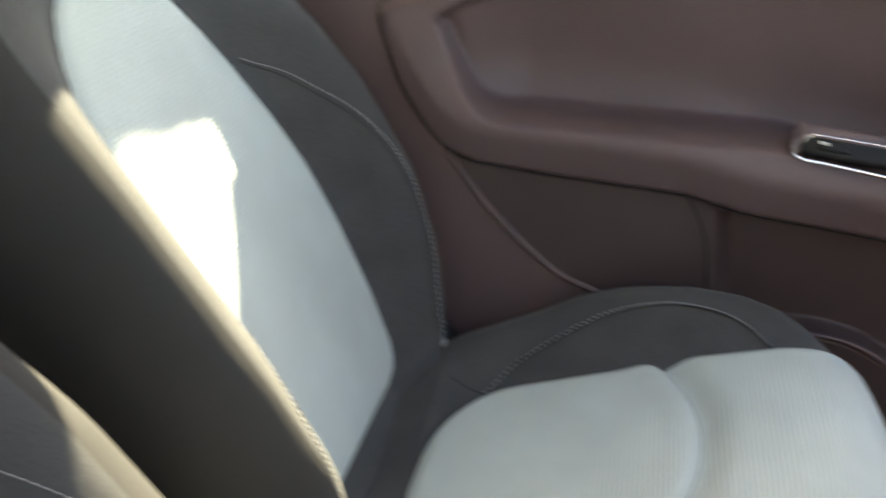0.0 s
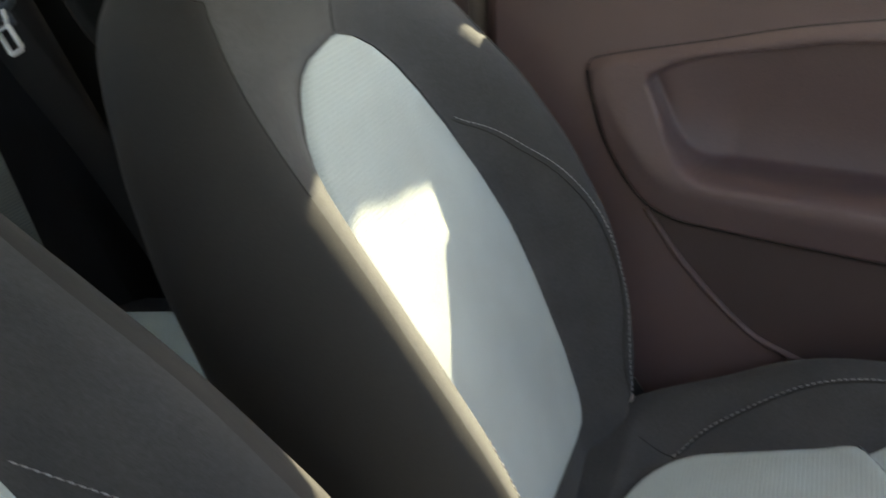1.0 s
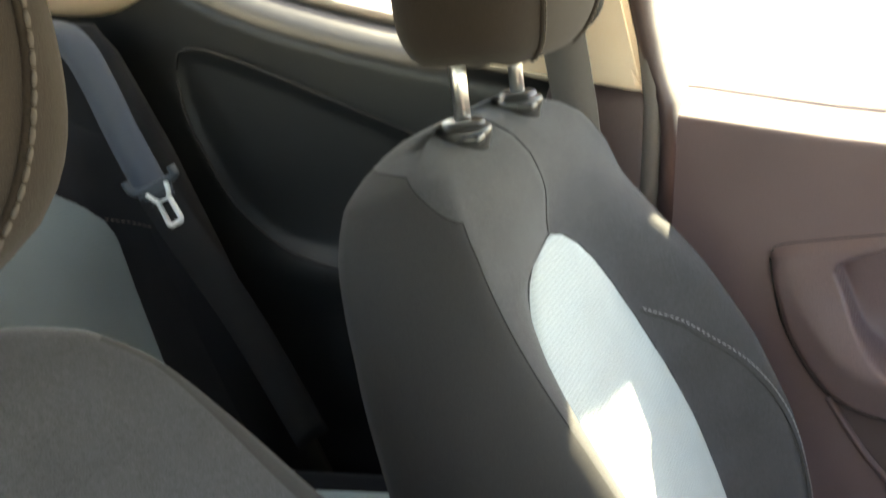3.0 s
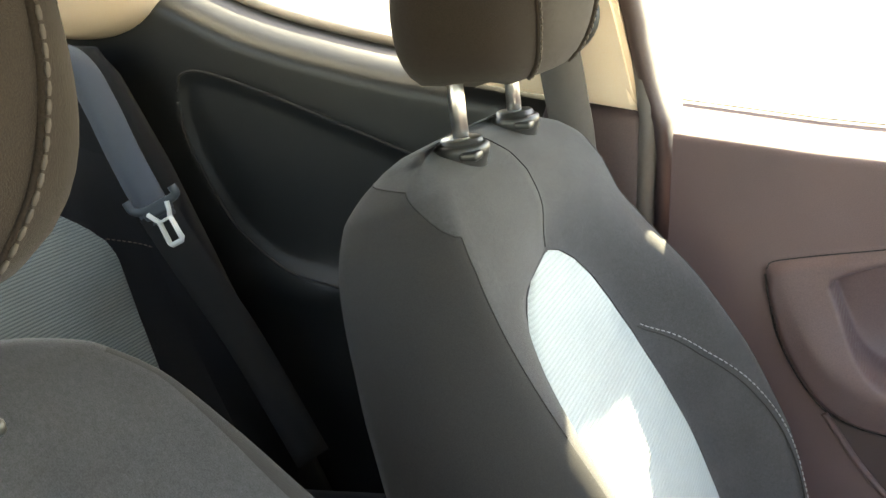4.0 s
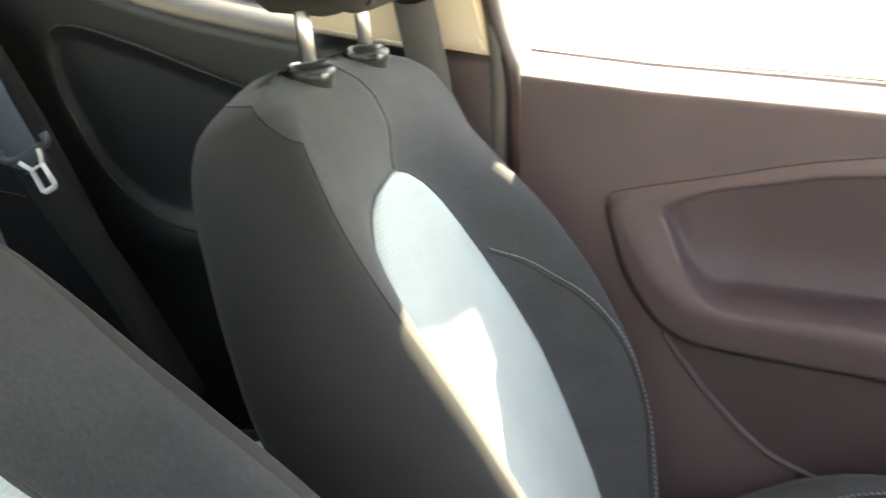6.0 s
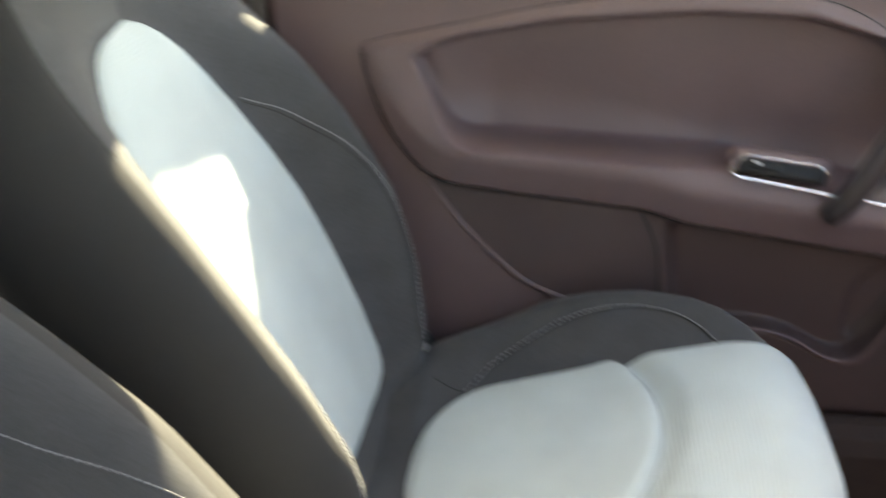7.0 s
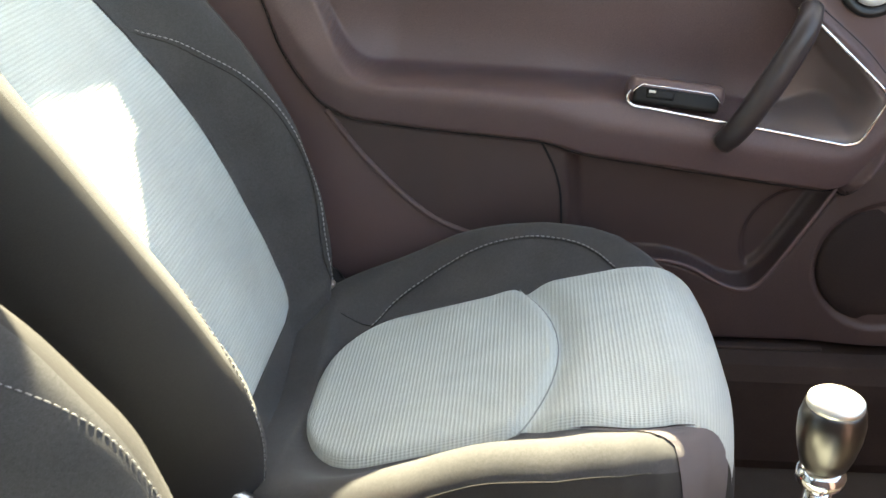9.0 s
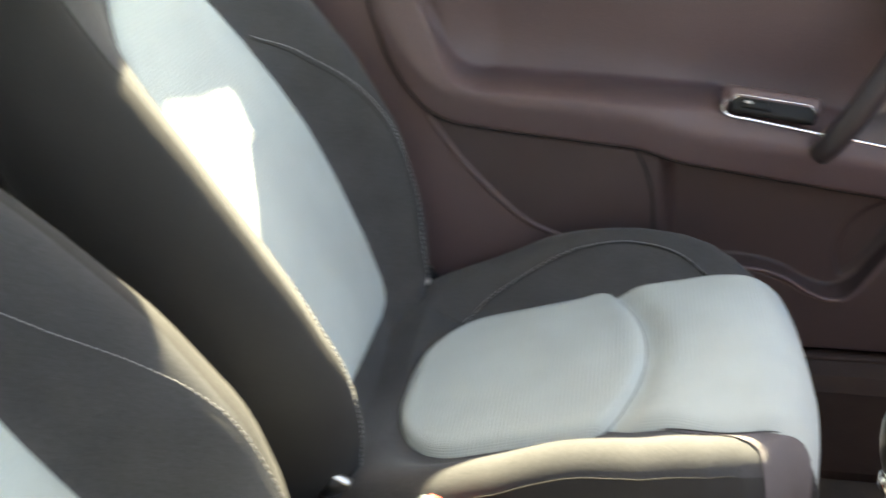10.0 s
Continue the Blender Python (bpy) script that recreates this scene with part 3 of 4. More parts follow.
def slab(name, size, at, mat, label, category="trim", bevel=0.0, kind="structure", rot=None):
    ob = part(name, box(size, at, bevel, rot), mat, None, smooth=False)
    return tagged(ob, label, category, kind=kind)


slab("floor", (2.7, 1.5, 0.04), (-0.2, 0.5, 0.06), CARPET, "dark carpeted car floor", "floor")
slab("ceiling", (1.75, 1.16, 0.03), (-0.35, 0.5, 1.375), HEADLINER, "pale headliner of the car roof", "ceiling")
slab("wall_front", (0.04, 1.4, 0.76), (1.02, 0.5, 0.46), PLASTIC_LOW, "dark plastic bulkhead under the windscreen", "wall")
# Unseen and added: covers the rear window to keep light off the rear seat.
slab("wall_rear", (0.04, 1.5, 1.2), (-1.5, 0.5, 0.65), PLASTIC_BLACK, "unseen dark wall over the boot and rear window, added to darken the rear", "wall")
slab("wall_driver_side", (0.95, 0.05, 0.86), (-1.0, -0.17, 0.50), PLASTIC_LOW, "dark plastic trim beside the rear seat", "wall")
# Out of view; stands up to the roof to cut side light on the headrest.
slab("wall_driver_rear", (0.30, 0.05, 1.25), (-0.38, -0.165, 0.70), PLASTIC_LOW, "unseen dark trim and pillar behind the driver, sized to hold back light", "wall")
# Unseen door, built higher than its sill to block low light between the seats.
slab("wall_driver_door", (1.25, 0.06, 0.90), (0.42, -0.17, 0.53), PLASTIC, "unseen brown-grey driver door, raised to hold back low light", "wall")
for y, s in ((1.03, 1), (-0.03, -1)):
    slab("roof_rail", (1.9, 0.06, 0.22), (-0.38, y, 1.245), HEADLINER, "pale roof rail trim", "trim", 0.02)
    p = tube([Vector((1.0, y + s * 0.09, 0.86)), Vector((0.75, y + s * 0.05, 1.12)), Vector((0.52, y, 1.35))], 0.035, 10)
    tagged(part("pillar_front", p, CREAM), "cream windscreen pillar trim", "pillar", kind="structure")
slab("ground", (400, 400, 0.1), (0, 0, -0.35), GROUND, "pale sunlit paving outside the car", "ground")


# ---- passenger door ----
RECESS_TOP = [(-0.118, 0.738), (-0.108, 0.748), (-0.072, 0.762), (0.053, 0.784), (0.204, 0.795), (0.33, 0.790), (0.42, 0.765), (0.455, 0.722), (0.535, 0.650), (0.556, 0.612)]
RECESS_LOW = [(-0.118, 0.736), (-0.109, 0.712), (-0.096, 0.676), (-0.082, 0.650), (-0.066, 0.634), (-0.044, 0.626), (0.083, 0.619), (0.245, 0.608), (0.383, 0.583), (0.528, 0.559), (0.556, 0.606)]
TRIM_LOW = [(-0.181, 0.736), (-0.166, 0.672), (-0.141, 0.625), (-0.112, 0.590), (-0.078, 0.574), (0.013, 0.563), (0.160, 0.549), (0.216, 0.532), (0.42, 0.503), (0.515, 0.491), (0.540, 0.505), (0.571, 0.543), (0.60, 0.585)]
TRIM_TOP = [(-0.181, 0.742), (-0.165, 0.753), (-0.06, 0.775), (0.05, 0.797), (0.2, 0.812), (0.33, 0.806), (0.40, 0.780), (0.445, 0.742), (0.476, 0.715), (0.533, 0.668), (0.575, 0.622), (0.60, 0.597)]
BIN_LIP = [(0.10, 0.395), (0.278, 0.396), (0.330, 0.392), (0.364, 0.382), (0.394, 0.364), (0.424, 0.354), (0.450, 0.364), (0.486, 0.425), (0.522, 0.493), (0.56, 0.56), (0.60, 0.95), (0.75, 0.95)]
BELT_LINE = [(-0.34, 0.893), (-0.288, 0.888), (-0.142, 0.873), (0.047, 0.860), (0.197, 0.849), (0.30, 0.839), (0.45, 0.829), (0.8, 0.80)]


MOULD = [(-0.110, 0.585), (-0.06, 0.518), (0.009, 0.450), (0.06, 0.423), (0.13, 0.40), (0.2, 0.392)]
COLUMN = {}


def edge_at(table, x):
    """Smoothed height of an outline at x, kept for reuse."""
    key = (id(table), round(x, 5))
    if key not in COLUMN:
        COLUMN[key] = soft(table, x, 0.010)
    return COLUMN[key]


def inside(x, z, low, top):
    """Distance-like value: positive inside the band between two outlines."""
    x0, x1 = low[0][0], low[-1][0]
    return min(z - edge_at(low, x), edge_at(top, x) - z, (x - x0) * 1.5, (x1 - x) * 1.5)


def door_surface(x, z):
    """Depth of the door's inner face at x along, z up."""
    y = DOOR_Y
    belt = interp(BELT_LINE, x)
    # the top rolls outward to the glass
    t = z - (belt - 0.012)
    if t > 0:
        y += 0.008 * (1 - math.cos(min(1.0, t / 0.008) * math.pi / 2)) + 0.050 * min(1.0, max(0.0, t - 0.006) / 0.026)
    # moulded insert with the armrest at its foot
    k = inside(x, z, TRIM_LOW, TRIM_TOP)
    if k > -0.01:
        e = step((k + 0.004) / 0.016)
        low = edge_at(TRIM_LOW, x)
        arm = math.exp(-(max(0.0, z - low - 0.045) / 0.05) ** 2) * (0.45 + 0.55 * step((z - low) / 0.06))
        fade = step((x + 0.19) / 0.14)
        y -= e * (0.010 + 0.030 * arm * fade)
    # the scoop
    r = inside(x, z, RECESS_LOW, RECESS_TOP)
    if r > 0:
        lowz, topz = edge_at(RECESS_LOW, x), edge_at(RECESS_TOP, x)
        h = (z - lowz) / max(0.02, topz - lowz)
        deep = 0.090 * (1 - 0.45 * h) * (0.50 + 0.50 * step((x + 0.118) / 0.10)) * (0.35 + 0.65 * step((0.556 - x) / 0.06))
        end = step((x - 0.44) / 0.07)
        y += deep * step((z - lowz) / (0.007 + 0.016 * end)) * step((topz - z) / 0.016) * step(r / (0.010 + 0.030 * end))
    # lower part: panel step, open bin
    if z < 0.62:
        w = step((x - 0.50) / 0.10)
        back = step((x - 0.188 - 0.25 * max(0, 0.52 - z) * 0.35) / 0.025) * step((interp(TRIM_LOW, max(-0.1, x)) - z) / 0.012)
        y += 0.030 * back * (1 - w)
        lip = edge_at(BIN_LIP, x)
        if x > 0.10:
            slope = (interp(BIN_LIP, x + 0.01) - interp(BIN_LIP, x - 0.01)) / 0.02
            y -= (0.036 - 0.020 * w) * step((lip - z) / math.sqrt(1 + slope * slope) / 0.007) * step((x - 0.10) / 0.06) * (1 - step((z - 0.50) / 0.12))
    # rounded pocket at the bin's front end
    if 0.40 < x < 0.56 and z < 0.50:
        y += 0.009 * step((0.080 - math.hypot(x - 0.505, z - 0.405)) / 0.008) * step((z - edge_at(BIN_LIP, x) - 0.006) / 0.01)
    # front block round the loudspeaker
    if x > 0.48 and z < 0.62:
        d = math.hypot(x - 0.605, z - 0.392)
        y += 0.006 * step((0.094 - d) / 0.008)
    # drip line of the lower edge
    if z < 0.276:
        y += 0.03 * step((0.276 - z) / 0.008)
    return y


door = tagged(new("door_1"), "brown-grey moulded car door inside, closed", "car door", kind="structure")
X0, X1, Z0 = -0.284, 0.86, 0.22


def door_cell(kind):
    nx, nz = 400, 230
    bm = bmesh.new()
    made = {}

    def vert(i, j):
        if (i, j) not in made:
            x = X0 + (X1 - X0) * i / nx
            top = interp(BELT_LINE, x) + 0.020
            z = Z0 + (top - Z0) * j / nz
            made[i, j] = bm.verts.new((x, door_surface(x, z), z))
        return made[i, j]

    for i in range(nx):
        x = X0 + (X1 - X0) * (i + 0.5) / nx
        top = interp(BELT_LINE, x) + 0.020
        for j in range(nz):
            z = Z0 + (top - Z0) * (j + 0.5) / nz
            k = inside(x, z, TRIM_LOW, TRIM_TOP)
            own = "insert" if k > 0 else ("lower" if x > -0.11 and z < edge_at(TRIM_LOW, x) and (x > 0.1 or z > interp(MOULD, x)) else "upper")
            if own == kind:
                bm.faces.new((vert(i, j), vert(i + 1, j), vert(i + 1, j + 1), vert(i, j + 1)))
    return bm


upper = part("upper_panel", door_cell("upper"), PLASTIC, door, "brown-grey grained plastic below the window")
insert = part("armrest_insert", door_cell("insert"), PLASTIC, door, "moulded armrest panel with a long scoop")
lower = part("lower_panel", door_cell("lower"), PLASTIC_LOW, door, "lower panel with a map bin, its shade put into the colour")
insert.data.materials.append(POCKET)
for f in insert.data.polygons:
    x, _, z = f.center
    if x > 0.410 + 0.535 * (z - 0.566) and inside(x, z, RECESS_LOW, RECESS_TOP) > 0.002:
        f.material_index = 1
run = [Vector((p.x, door_surface(p.x, p.z) - 0.0003, p.z)) for p in curve_points([(x, 0, z) for x, z in TRIM_LOW], 90)]
part("insert_gap", tube(run, 0.0014, 6), SEAM, insert, "dark gap under the armrest panel")
run = [Vector((p.x, door_surface(p.x, p.z) - 0.0001, p.z)) for p in curve_points([(x, 0, z) for x, z in TRIM_TOP], 90)]
part("insert_gap", tube(run, 0.0007, 6), SEAM, insert, "fine gap over the armrest panel")
run = [Vector((x, door_surface(x, z) - 0.001, z)) for x, _, z in curve_points([(x, 0, z) for x, z in MOULD], 60)]
part("moulding", tube(run, 0.004, 8), PLASTIC, lower, "curved raised moulding line")
run = [Vector((x, door_surface(x, z), z)) for x, _, z in curve_points([(0.160, 0, 0.547), (0.176, 0, 0.515), (0.186, 0, 0.48), (0.190, 0, 0.43)], 30)]
part("panel_joint", tube(run, 0.0016, 6), SEAM, lower, "dark vertical joint")
run = [Vector((x, DOOR_Y - 0.0055, z - 0.004)) for x, _, z in curve_points([(x, 0, z) for x, z in BIN_LIP[1:10]], 90)]
part("bin_lip", tube(run, 0.0032, 8), PLASTIC, lower, "rounded lip of the map bin")
# chrome line, switch plate, pull handle
chrome_run = [(0.260, 0.629), (0.257, 0.619), (0.265, 0.610), (0.293, 0.605), (0.375, 0.590), (0.418, 0.583), (0.500, 0.568), (0.516, 0.566), (0.531, 0.572), (0.543, 0.597), (0.552, 0.618), (0.550, 0.627), (0.540, 0.639), (0.500, 0.675), (0.462, 0.708), (0.441, 0.721)]
run = [Vector((p.x, DOOR_Y - 0.0405 + 0.02 * step((p.z - 0.62) / 0.1) * (1 if p.x > 0.4 else 0), p.z)) for p in curve_points([(x, 0, z) for x, z in chrome_run], 120)]
part("chrome_trim", tube(run, lambda k: 0.0021 * min(1.0, 0.4 + k * 12), 8), CHROME, insert, "thin bright chrome line")
plate_turn = Matrix.Translation((0.316, DOOR_Y - 0.026, 0.619)) @ Matrix.Rotation(radians(7.5), 4, "Y") @ Matrix.Rotation(radians(-32), 4, "X")


def on_plate(size, at, bevel, segments=2):
    bm = box(size, at, bevel, None, segments)
    bmesh.ops.transform(bm, matrix=plate_turn, verts=bm.verts)
    return bm


part("switch_bezel", on_plate((0.116, 0.036, 0.029), (0, 0.0172, 0.006), 0.010, 4), PLASTIC, insert, "rounded bezel of the window switch")
part("switch_plate", on_plate((0.102, 0.010, 0.0215), (0, 0.003, -0.0045), 0.0048, 3), SWITCH_BLACK, insert, "gloss black switch plate")
run = [plate_turn @ Vector((x, -0.0015, 0.0068 - 0.008 * max(0.0, abs(x) / 0.05 - 0.85) / 0.15)) for x in (-0.052 + 0.104 * k / 20 for k in range(21))]
part("chrome_trim", tube(run, 0.0008, 8), CHROME, insert, "thin bright chrome line")
switch = part("window_switch", on_plate((0.034, 0.008, 0.012), (-0.020, -0.0005, -0.003), 0.003), SWITCH_BLACK, insert, "black window switch")
part("switch_mark", on_plate((0.008, 0.001, 0.003), (-0.030, -0.0049, -0.0015), 0.0), WHITE_MARK, switch, "small white mark")
pull = [(0.373, DOOR_Y - 0.042, 0.566), (0.385, DOOR_Y - 0.056, 0.589), (0.405, DOOR_Y - 0.060, 0.626), (0.427, DOOR_Y - 0.057, 0.667), (0.446, DOOR_Y - 0.047, 0.703), (0.456, DOOR_Y - 0.022, 0.721)]
part("pull_handle", tube(curve_points(pull, 40), lambda k: 0.0135 + 0.0022 * math.sin(k * math.pi), 16), HANDLE, insert, "slanting dark brown door pull")
dish = loft([[Vector((0.527 + math.cos(k / 36 * math.tau) * a, y, 0.765 + math.sin(k / 36 * math.tau) * c)) for k in range(36)] for a, c, y in ((0.046, 0.060, DOOR_Y + 0.004), (0.044, 0.058, DOOR_Y - 0.006), (0.038, 0.052, DOOR_Y - 0.007), (0.034, 0.047, DOOR_Y - 0.002), (0.02, 0.03, DOOR_Y + 0.004))])
release = part("release_dish", dish, PLASTIC_BLACK, upper, "dark oval rim of the door release")
lever_bm = loft([[Vector((0.527 + math.cos(k / 28 * math.tau) * a, y, 0.765 + math.sin(k / 28 * math.tau) * c)) for k in range(28)] for a, c, y in ((0.033, 0.046, DOOR_Y + 0.0), (0.032, 0.045, DOOR_Y - 0.006), (0.026, 0.038, DOOR_Y - 0.011), (0.01, 0.015, DOOR_Y - 0.013))])
part("release_lever", lever_bm, STEEL, release, "door release lever, its glare put into the colour")
speaker = loft([[Vector((0.605 + math.cos(k / 48 * math.tau) * r, y, 0.392 + math.sin(k / 48 * math.tau) * r)) for k in range(48)] for r, y in ((0.087, DOOR_Y + 0.006), (0.086, DOOR_Y - 0.006), (0.083, DOOR_Y - 0.009), (0.06, DOOR_Y - 0.011), (0.02, DOOR_Y - 0.012))])
part("speaker_grille", speaker, GRILLE, lower, "dark round loudspeaker grille")
# glass, seal
strip = [Vector((x, DOOR_Y + 0.055, interp(BELT_LINE, x) + 0.0205)) for x in (X0 + (X1 - X0) * k / 40 for k in range(41))]
part("window_seal", tube(strip, 0.0009, 8), SEAL_TAN, door, "rubber seal along the window, lightened for the sun")
pane = grid_patch(lambda a, b: Vector((-0.30 + 1.1 * a, DOOR_Y + 0.06 - 0.12 * b, interp(BELT_LINE, -0.30 + 1.1 * a) + (1.32 - interp(BELT_LINE, -0.30 + 1.1 * a)) * b)), 12, 4)
glass = part("window_glass", pane, GLASS, door, "clear door window")
glass.visible_shadow = False
slab("sill", (1.6, 0.15, 0.19), (0.15, 1.152, 0.165), SILL, "dark plastic door sill", "sill", 0.03)
strip = part("scuff_strip", box((0.36, 0.022, 0.006), (0.365, 1.118, 0.262), 0.002, Matrix.Rotation(radians(1.5), 4, "Z")), SILL, bpy.data.objects["sill"], "thin raised scuff strip")
part("strip_groove", tube([Vector((0.20 + 0.34 * k / 12, 1.1335 - 0.009 * (0.34 * k / 12 - 0.17) / 0.36, 0.2605)) for k in range(13)], 0.0016, 6), SEAM, strip, "dark groove beside the strip")
slab("wall_door_outer", (1.25, 0.03, 0.62), (0.27, 1.215, 0.55), PAINT, "outer door skin", "wall")

# ---- middle pillar with belt ----
pillar_low = box((0.13, 0.06, 0.75), (-0.375, 1.175, 0.53), 0.02)
tagged(part("pillar_middle", pillar_low, PLASTIC_LOW), "dark lower trim of the door pillar", "pillar", kind="structure")


def prism(outline, y0, y1, lean=0.0):
    """A plate with the outline (x, z) between two depths, leaning inward with height above the sill line."""
    return loft([[Vector((x, y - lean * max(0.0, z - 0.9), z)) for x, z in outline] for y in (y0, y1)])


top_trim = prism([(-0.56, 0.93), (-0.322, 0.897), (-0.345, 1.006), (-0.43, 1.30), (-0.64, 1.30)], 1.145, 1.195, 0.26)
bmesh.ops.bevel(top_trim, geom=top_trim.edges[:], offset=0.006, segments=2, affect="EDGES")
tagged(part("pillar_middle_upper", top_trim, CREAM, smooth=False), "cream upper trim of the door pillar", "pillar", kind="structure")
def channel(rows, label, mat):
    """An upright strip: rows of (z, front x, rear x, inner y), rounded on its inner face."""
    loops = [[Vector((xf + (xr - xf) * k, y + 0.05 * (2 * k - 1) ** 4 * 0.35 + (0.0 if 0 < i < 6 else 0.04), z)) for i, k in enumerate((0.0, 0.04, 0.2, 0.5, 0.8, 0.96, 1.0))] for z, xf, xr, y in rows]
    return tagged(part("door_seal", loft(loops), mat), label, "seal", kind="structure")


channel([(0.20, -0.300, -0.332, 1.152), (0.70, -0.300, -0.332, 1.146), (0.893, -0.300, -0.330, 1.143), (1.005, -0.325, -0.346, 1.13), (1.20, -0.37, -0.41, 1.10), (1.32, -0.40, -0.45, 1.08)], "grey rubber door seal on the pillar", RUBBER)
# Rows above 1.0 are out of view and bent to shape the sun patch.
channel([(0.22, -0.283, -0.307, 1.137), (0.70, -0.283, -0.307, 1.137), (0.85, -0.286, -0.307, 1.139), (0.885, -0.292, -0.313, 1.141), (0.905, -0.301, -0.320, 1.142), (0.93, -0.3085, -0.329, 1.138), (0.95, -0.3125, -0.335, 1.134), (0.97, -0.3172, -0.341, 1.131), (0.995, -0.3206, -0.346, 1.127), (1.035, -0.330, -0.357, 1.12), (1.07, -0.3385, -0.366, 1.115), (1.10, -0.338, -0.370, 1.11), (1.135, -0.339, -0.376, 1.105), (1.165, -0.339, -0.384, 1.10), (1.20, -0.338, -0.394, 1.095), (1.25, -0.32, -0.41, 1.085), (1.32, -0.28, -0.432, 1.075)], "dark brown-grey window channel at the rear edge of the door", PLASTIC_LOW)


def ribbon(path, width, across, thick=0.0012):
    """A flat band along a path, width metres across."""
    bm = bmesh.new()
    rows = []
    for i, p in enumerate(path):
        d = (path[min(i + 1, len(path) - 1)] - path[max(i - 1, 0)]).normalized()
        a = (across - d * across.dot(d)).normalized()
        n = d.cross(a)
        rows.append([bm.verts.new(p + a * (width / 2 * s) + n * (thick * t)) for s, t in ((-1, -1), (0, -1.5), (1, -1), (1, 1), (0, 1.5), (-1, 1))])
    for a, b in zip(rows, rows[1:]):
        for k in range(6):
            bm.faces.new((a[k], a[(k + 1) % 6], b[(k + 1) % 6], b[k]))
    bm.faces.new(rows[0][::-1])
    bm.faces.new(rows[-1])
    bmesh.ops.recalc_face_normals(bm, faces=bm.faces)
    return bm


belt_f = thing("seat_belt", "taupe front seat belt hanging at the door pillar", "seat belt")
run = curve_points([(-0.432, 1.075, 1.12), (-0.413, 1.098, 1.01), (-0.399, 1.115, 0.92), (-0.388, 1.118, 0.85), (-0.376, 1.115, 0.70), (-0.365, 1.11, 0.45), (-0.36, 1.10, 0.22)], 40)
part("webbing", ribbon(run, 0.047, Vector((1, 0.05, 0.15))), BELT_FRONT, belt_f, "taupe woven webbing")
ring = [Vector((-0.404 + math.cos(k / 28 * math.tau) * 0.040, 1.092 + 0.010 * math.sin(k / 28 * math.tau), 1.002 + math.sin(k / 28 * math.tau) * 0.036)) for k in range(28)]
part("belt_guide", tube(ring, 0.006, 8, closed=True), PLASTIC_BLACK, belt_f, "black belt guide")

# ---- rear side trim ----
QY = 1.16
GLASS_LOW = [(-1.35, 1.20), (-1.0, 1.07), (-0.90, 1.022), (-0.83, 0.997), (-0.745, 0.977), (-0.65, 0.958), (-0.42, 0.923)]
REC = [(-0.945, 0.90), (-0.935, 0.922), (-0.897, 0.925), (-0.808, 0.901), (-0.719, 0.871), (-0.633, 0.842), (-0.52, 0.80), (-0.45, 0.74)]
REC_LOW = [(-0.945, 0.885), (-0.938, 0.84), (-0.919, 0.798), (-0.873, 0.721), (-0.806, 0.670), (-0.728, 0.652), (-0.6, 0.645), (-0.45, 0.65)]


def quarter_surface(x, z):
    y = QY
    g = soft(GLASS_LOW, x, 0.05)
    t = z - (g - 0.046)
    if t > 0:
        y += 0.030 * (1 - math.cos(min(1.0, t / 0.034) * math.pi / 2)) + 0.046 * min(1.0, max(0.0, t - 0.034) / 0.012)
    k = inside(x, z, REC_LOW, REC)
    if k > 0:
        y += 0.005 * step(k / 0.014)
    arm = math.exp(-(((z - 0.635) / 0.035) ** 2)) * step((x + 0.95) / 0.2)
    y -= 0.012 * arm
    return y


def quarter_sheet(a, b):
    x = -1.45 + 1.05 * a
    top = soft(GLASS_LOW, x, 0.05)
    z = 0.1 + (top - 0.1) * b
    return Vector((x, quarter_surface(x, z), z))


quarter = thing("side_trim", "black moulded side trim beside the rear seat", "side trim")
part("panel", grid_patch(quarter_sheet, 120, 100), PLASTIC_BLACK, quarter, "black grained plastic panel with a shaped recess")
for table in (REC, REC_LOW):
    run = [Vector((p.x, quarter_surface(p.x, p.z) - 0.0005, p.z)) for p in curve_points([(x, 0, z) for x, z in table], 50)]
    part("recess_gap", tube(run, 0.0022, 6), SEAM, quarter, "dark gap round the recess")
run = [Vector((x, QY + 0.065, soft(GLASS_LOW, x, 0.05) + 0.003)) for x in (-1.4 + 1.0 * k / 40 for k in range(41))]
part("window_seal", tube(run, 0.008, 8), RUBBER, quarter, "dark rubber seal under the side window")
pane = grid_patch(lambda a, b: Vector((-1.2 + 0.8 * a, QY + 0.07 - 0.14 * b, interp(GLASS_LOW, -1.2 + 0.8 * a) + (1.30 - interp(GLASS_LOW, -1.2 + 0.8 * a)) * b)), 10, 4)
pane_ob = part("window_glass", pane, GLASS, quarter, "clear rear side window")
pane_ob.visible_shadow = False
slab("wall_rear_outer", (1.1, 0.03, 0.8), (-0.95, 1.26, 0.5), PAINT, "outer skin of the car beside the rear seat", "wall")
C_DOME = [(k / 24, 0.966 + 0.10 * (1 - math.cos(math.pi / 2 * k / 24)) + (0.25 * (k / 24 - 0.8) if k > 19 else 0)) for k in range(25)]
c_trim = loft([[Vector((-1.085 - 0.045 * a + math.cos(k / 64 * math.tau) * (0.006 + 0.172 * math.sin(math.pi / 2 * a)), 1.17 + math.sin(k / 64 * math.tau) * (0.01 + 0.088 * math.sin(math.pi / 2 * a)), z)) for k in range(64)] for a, z in C_DOME] + [[Vector((-1.19 + math.cos(k / 64 * math.tau) * 0.19, 1.17 + math.sin(k / 64 * math.tau) * 0.14, 1.32)) for k in range(64)]])
tagged(part("pillar_rear", c_trim, CREAM), "cream rear pillar trim", "pillar", kind="structure")

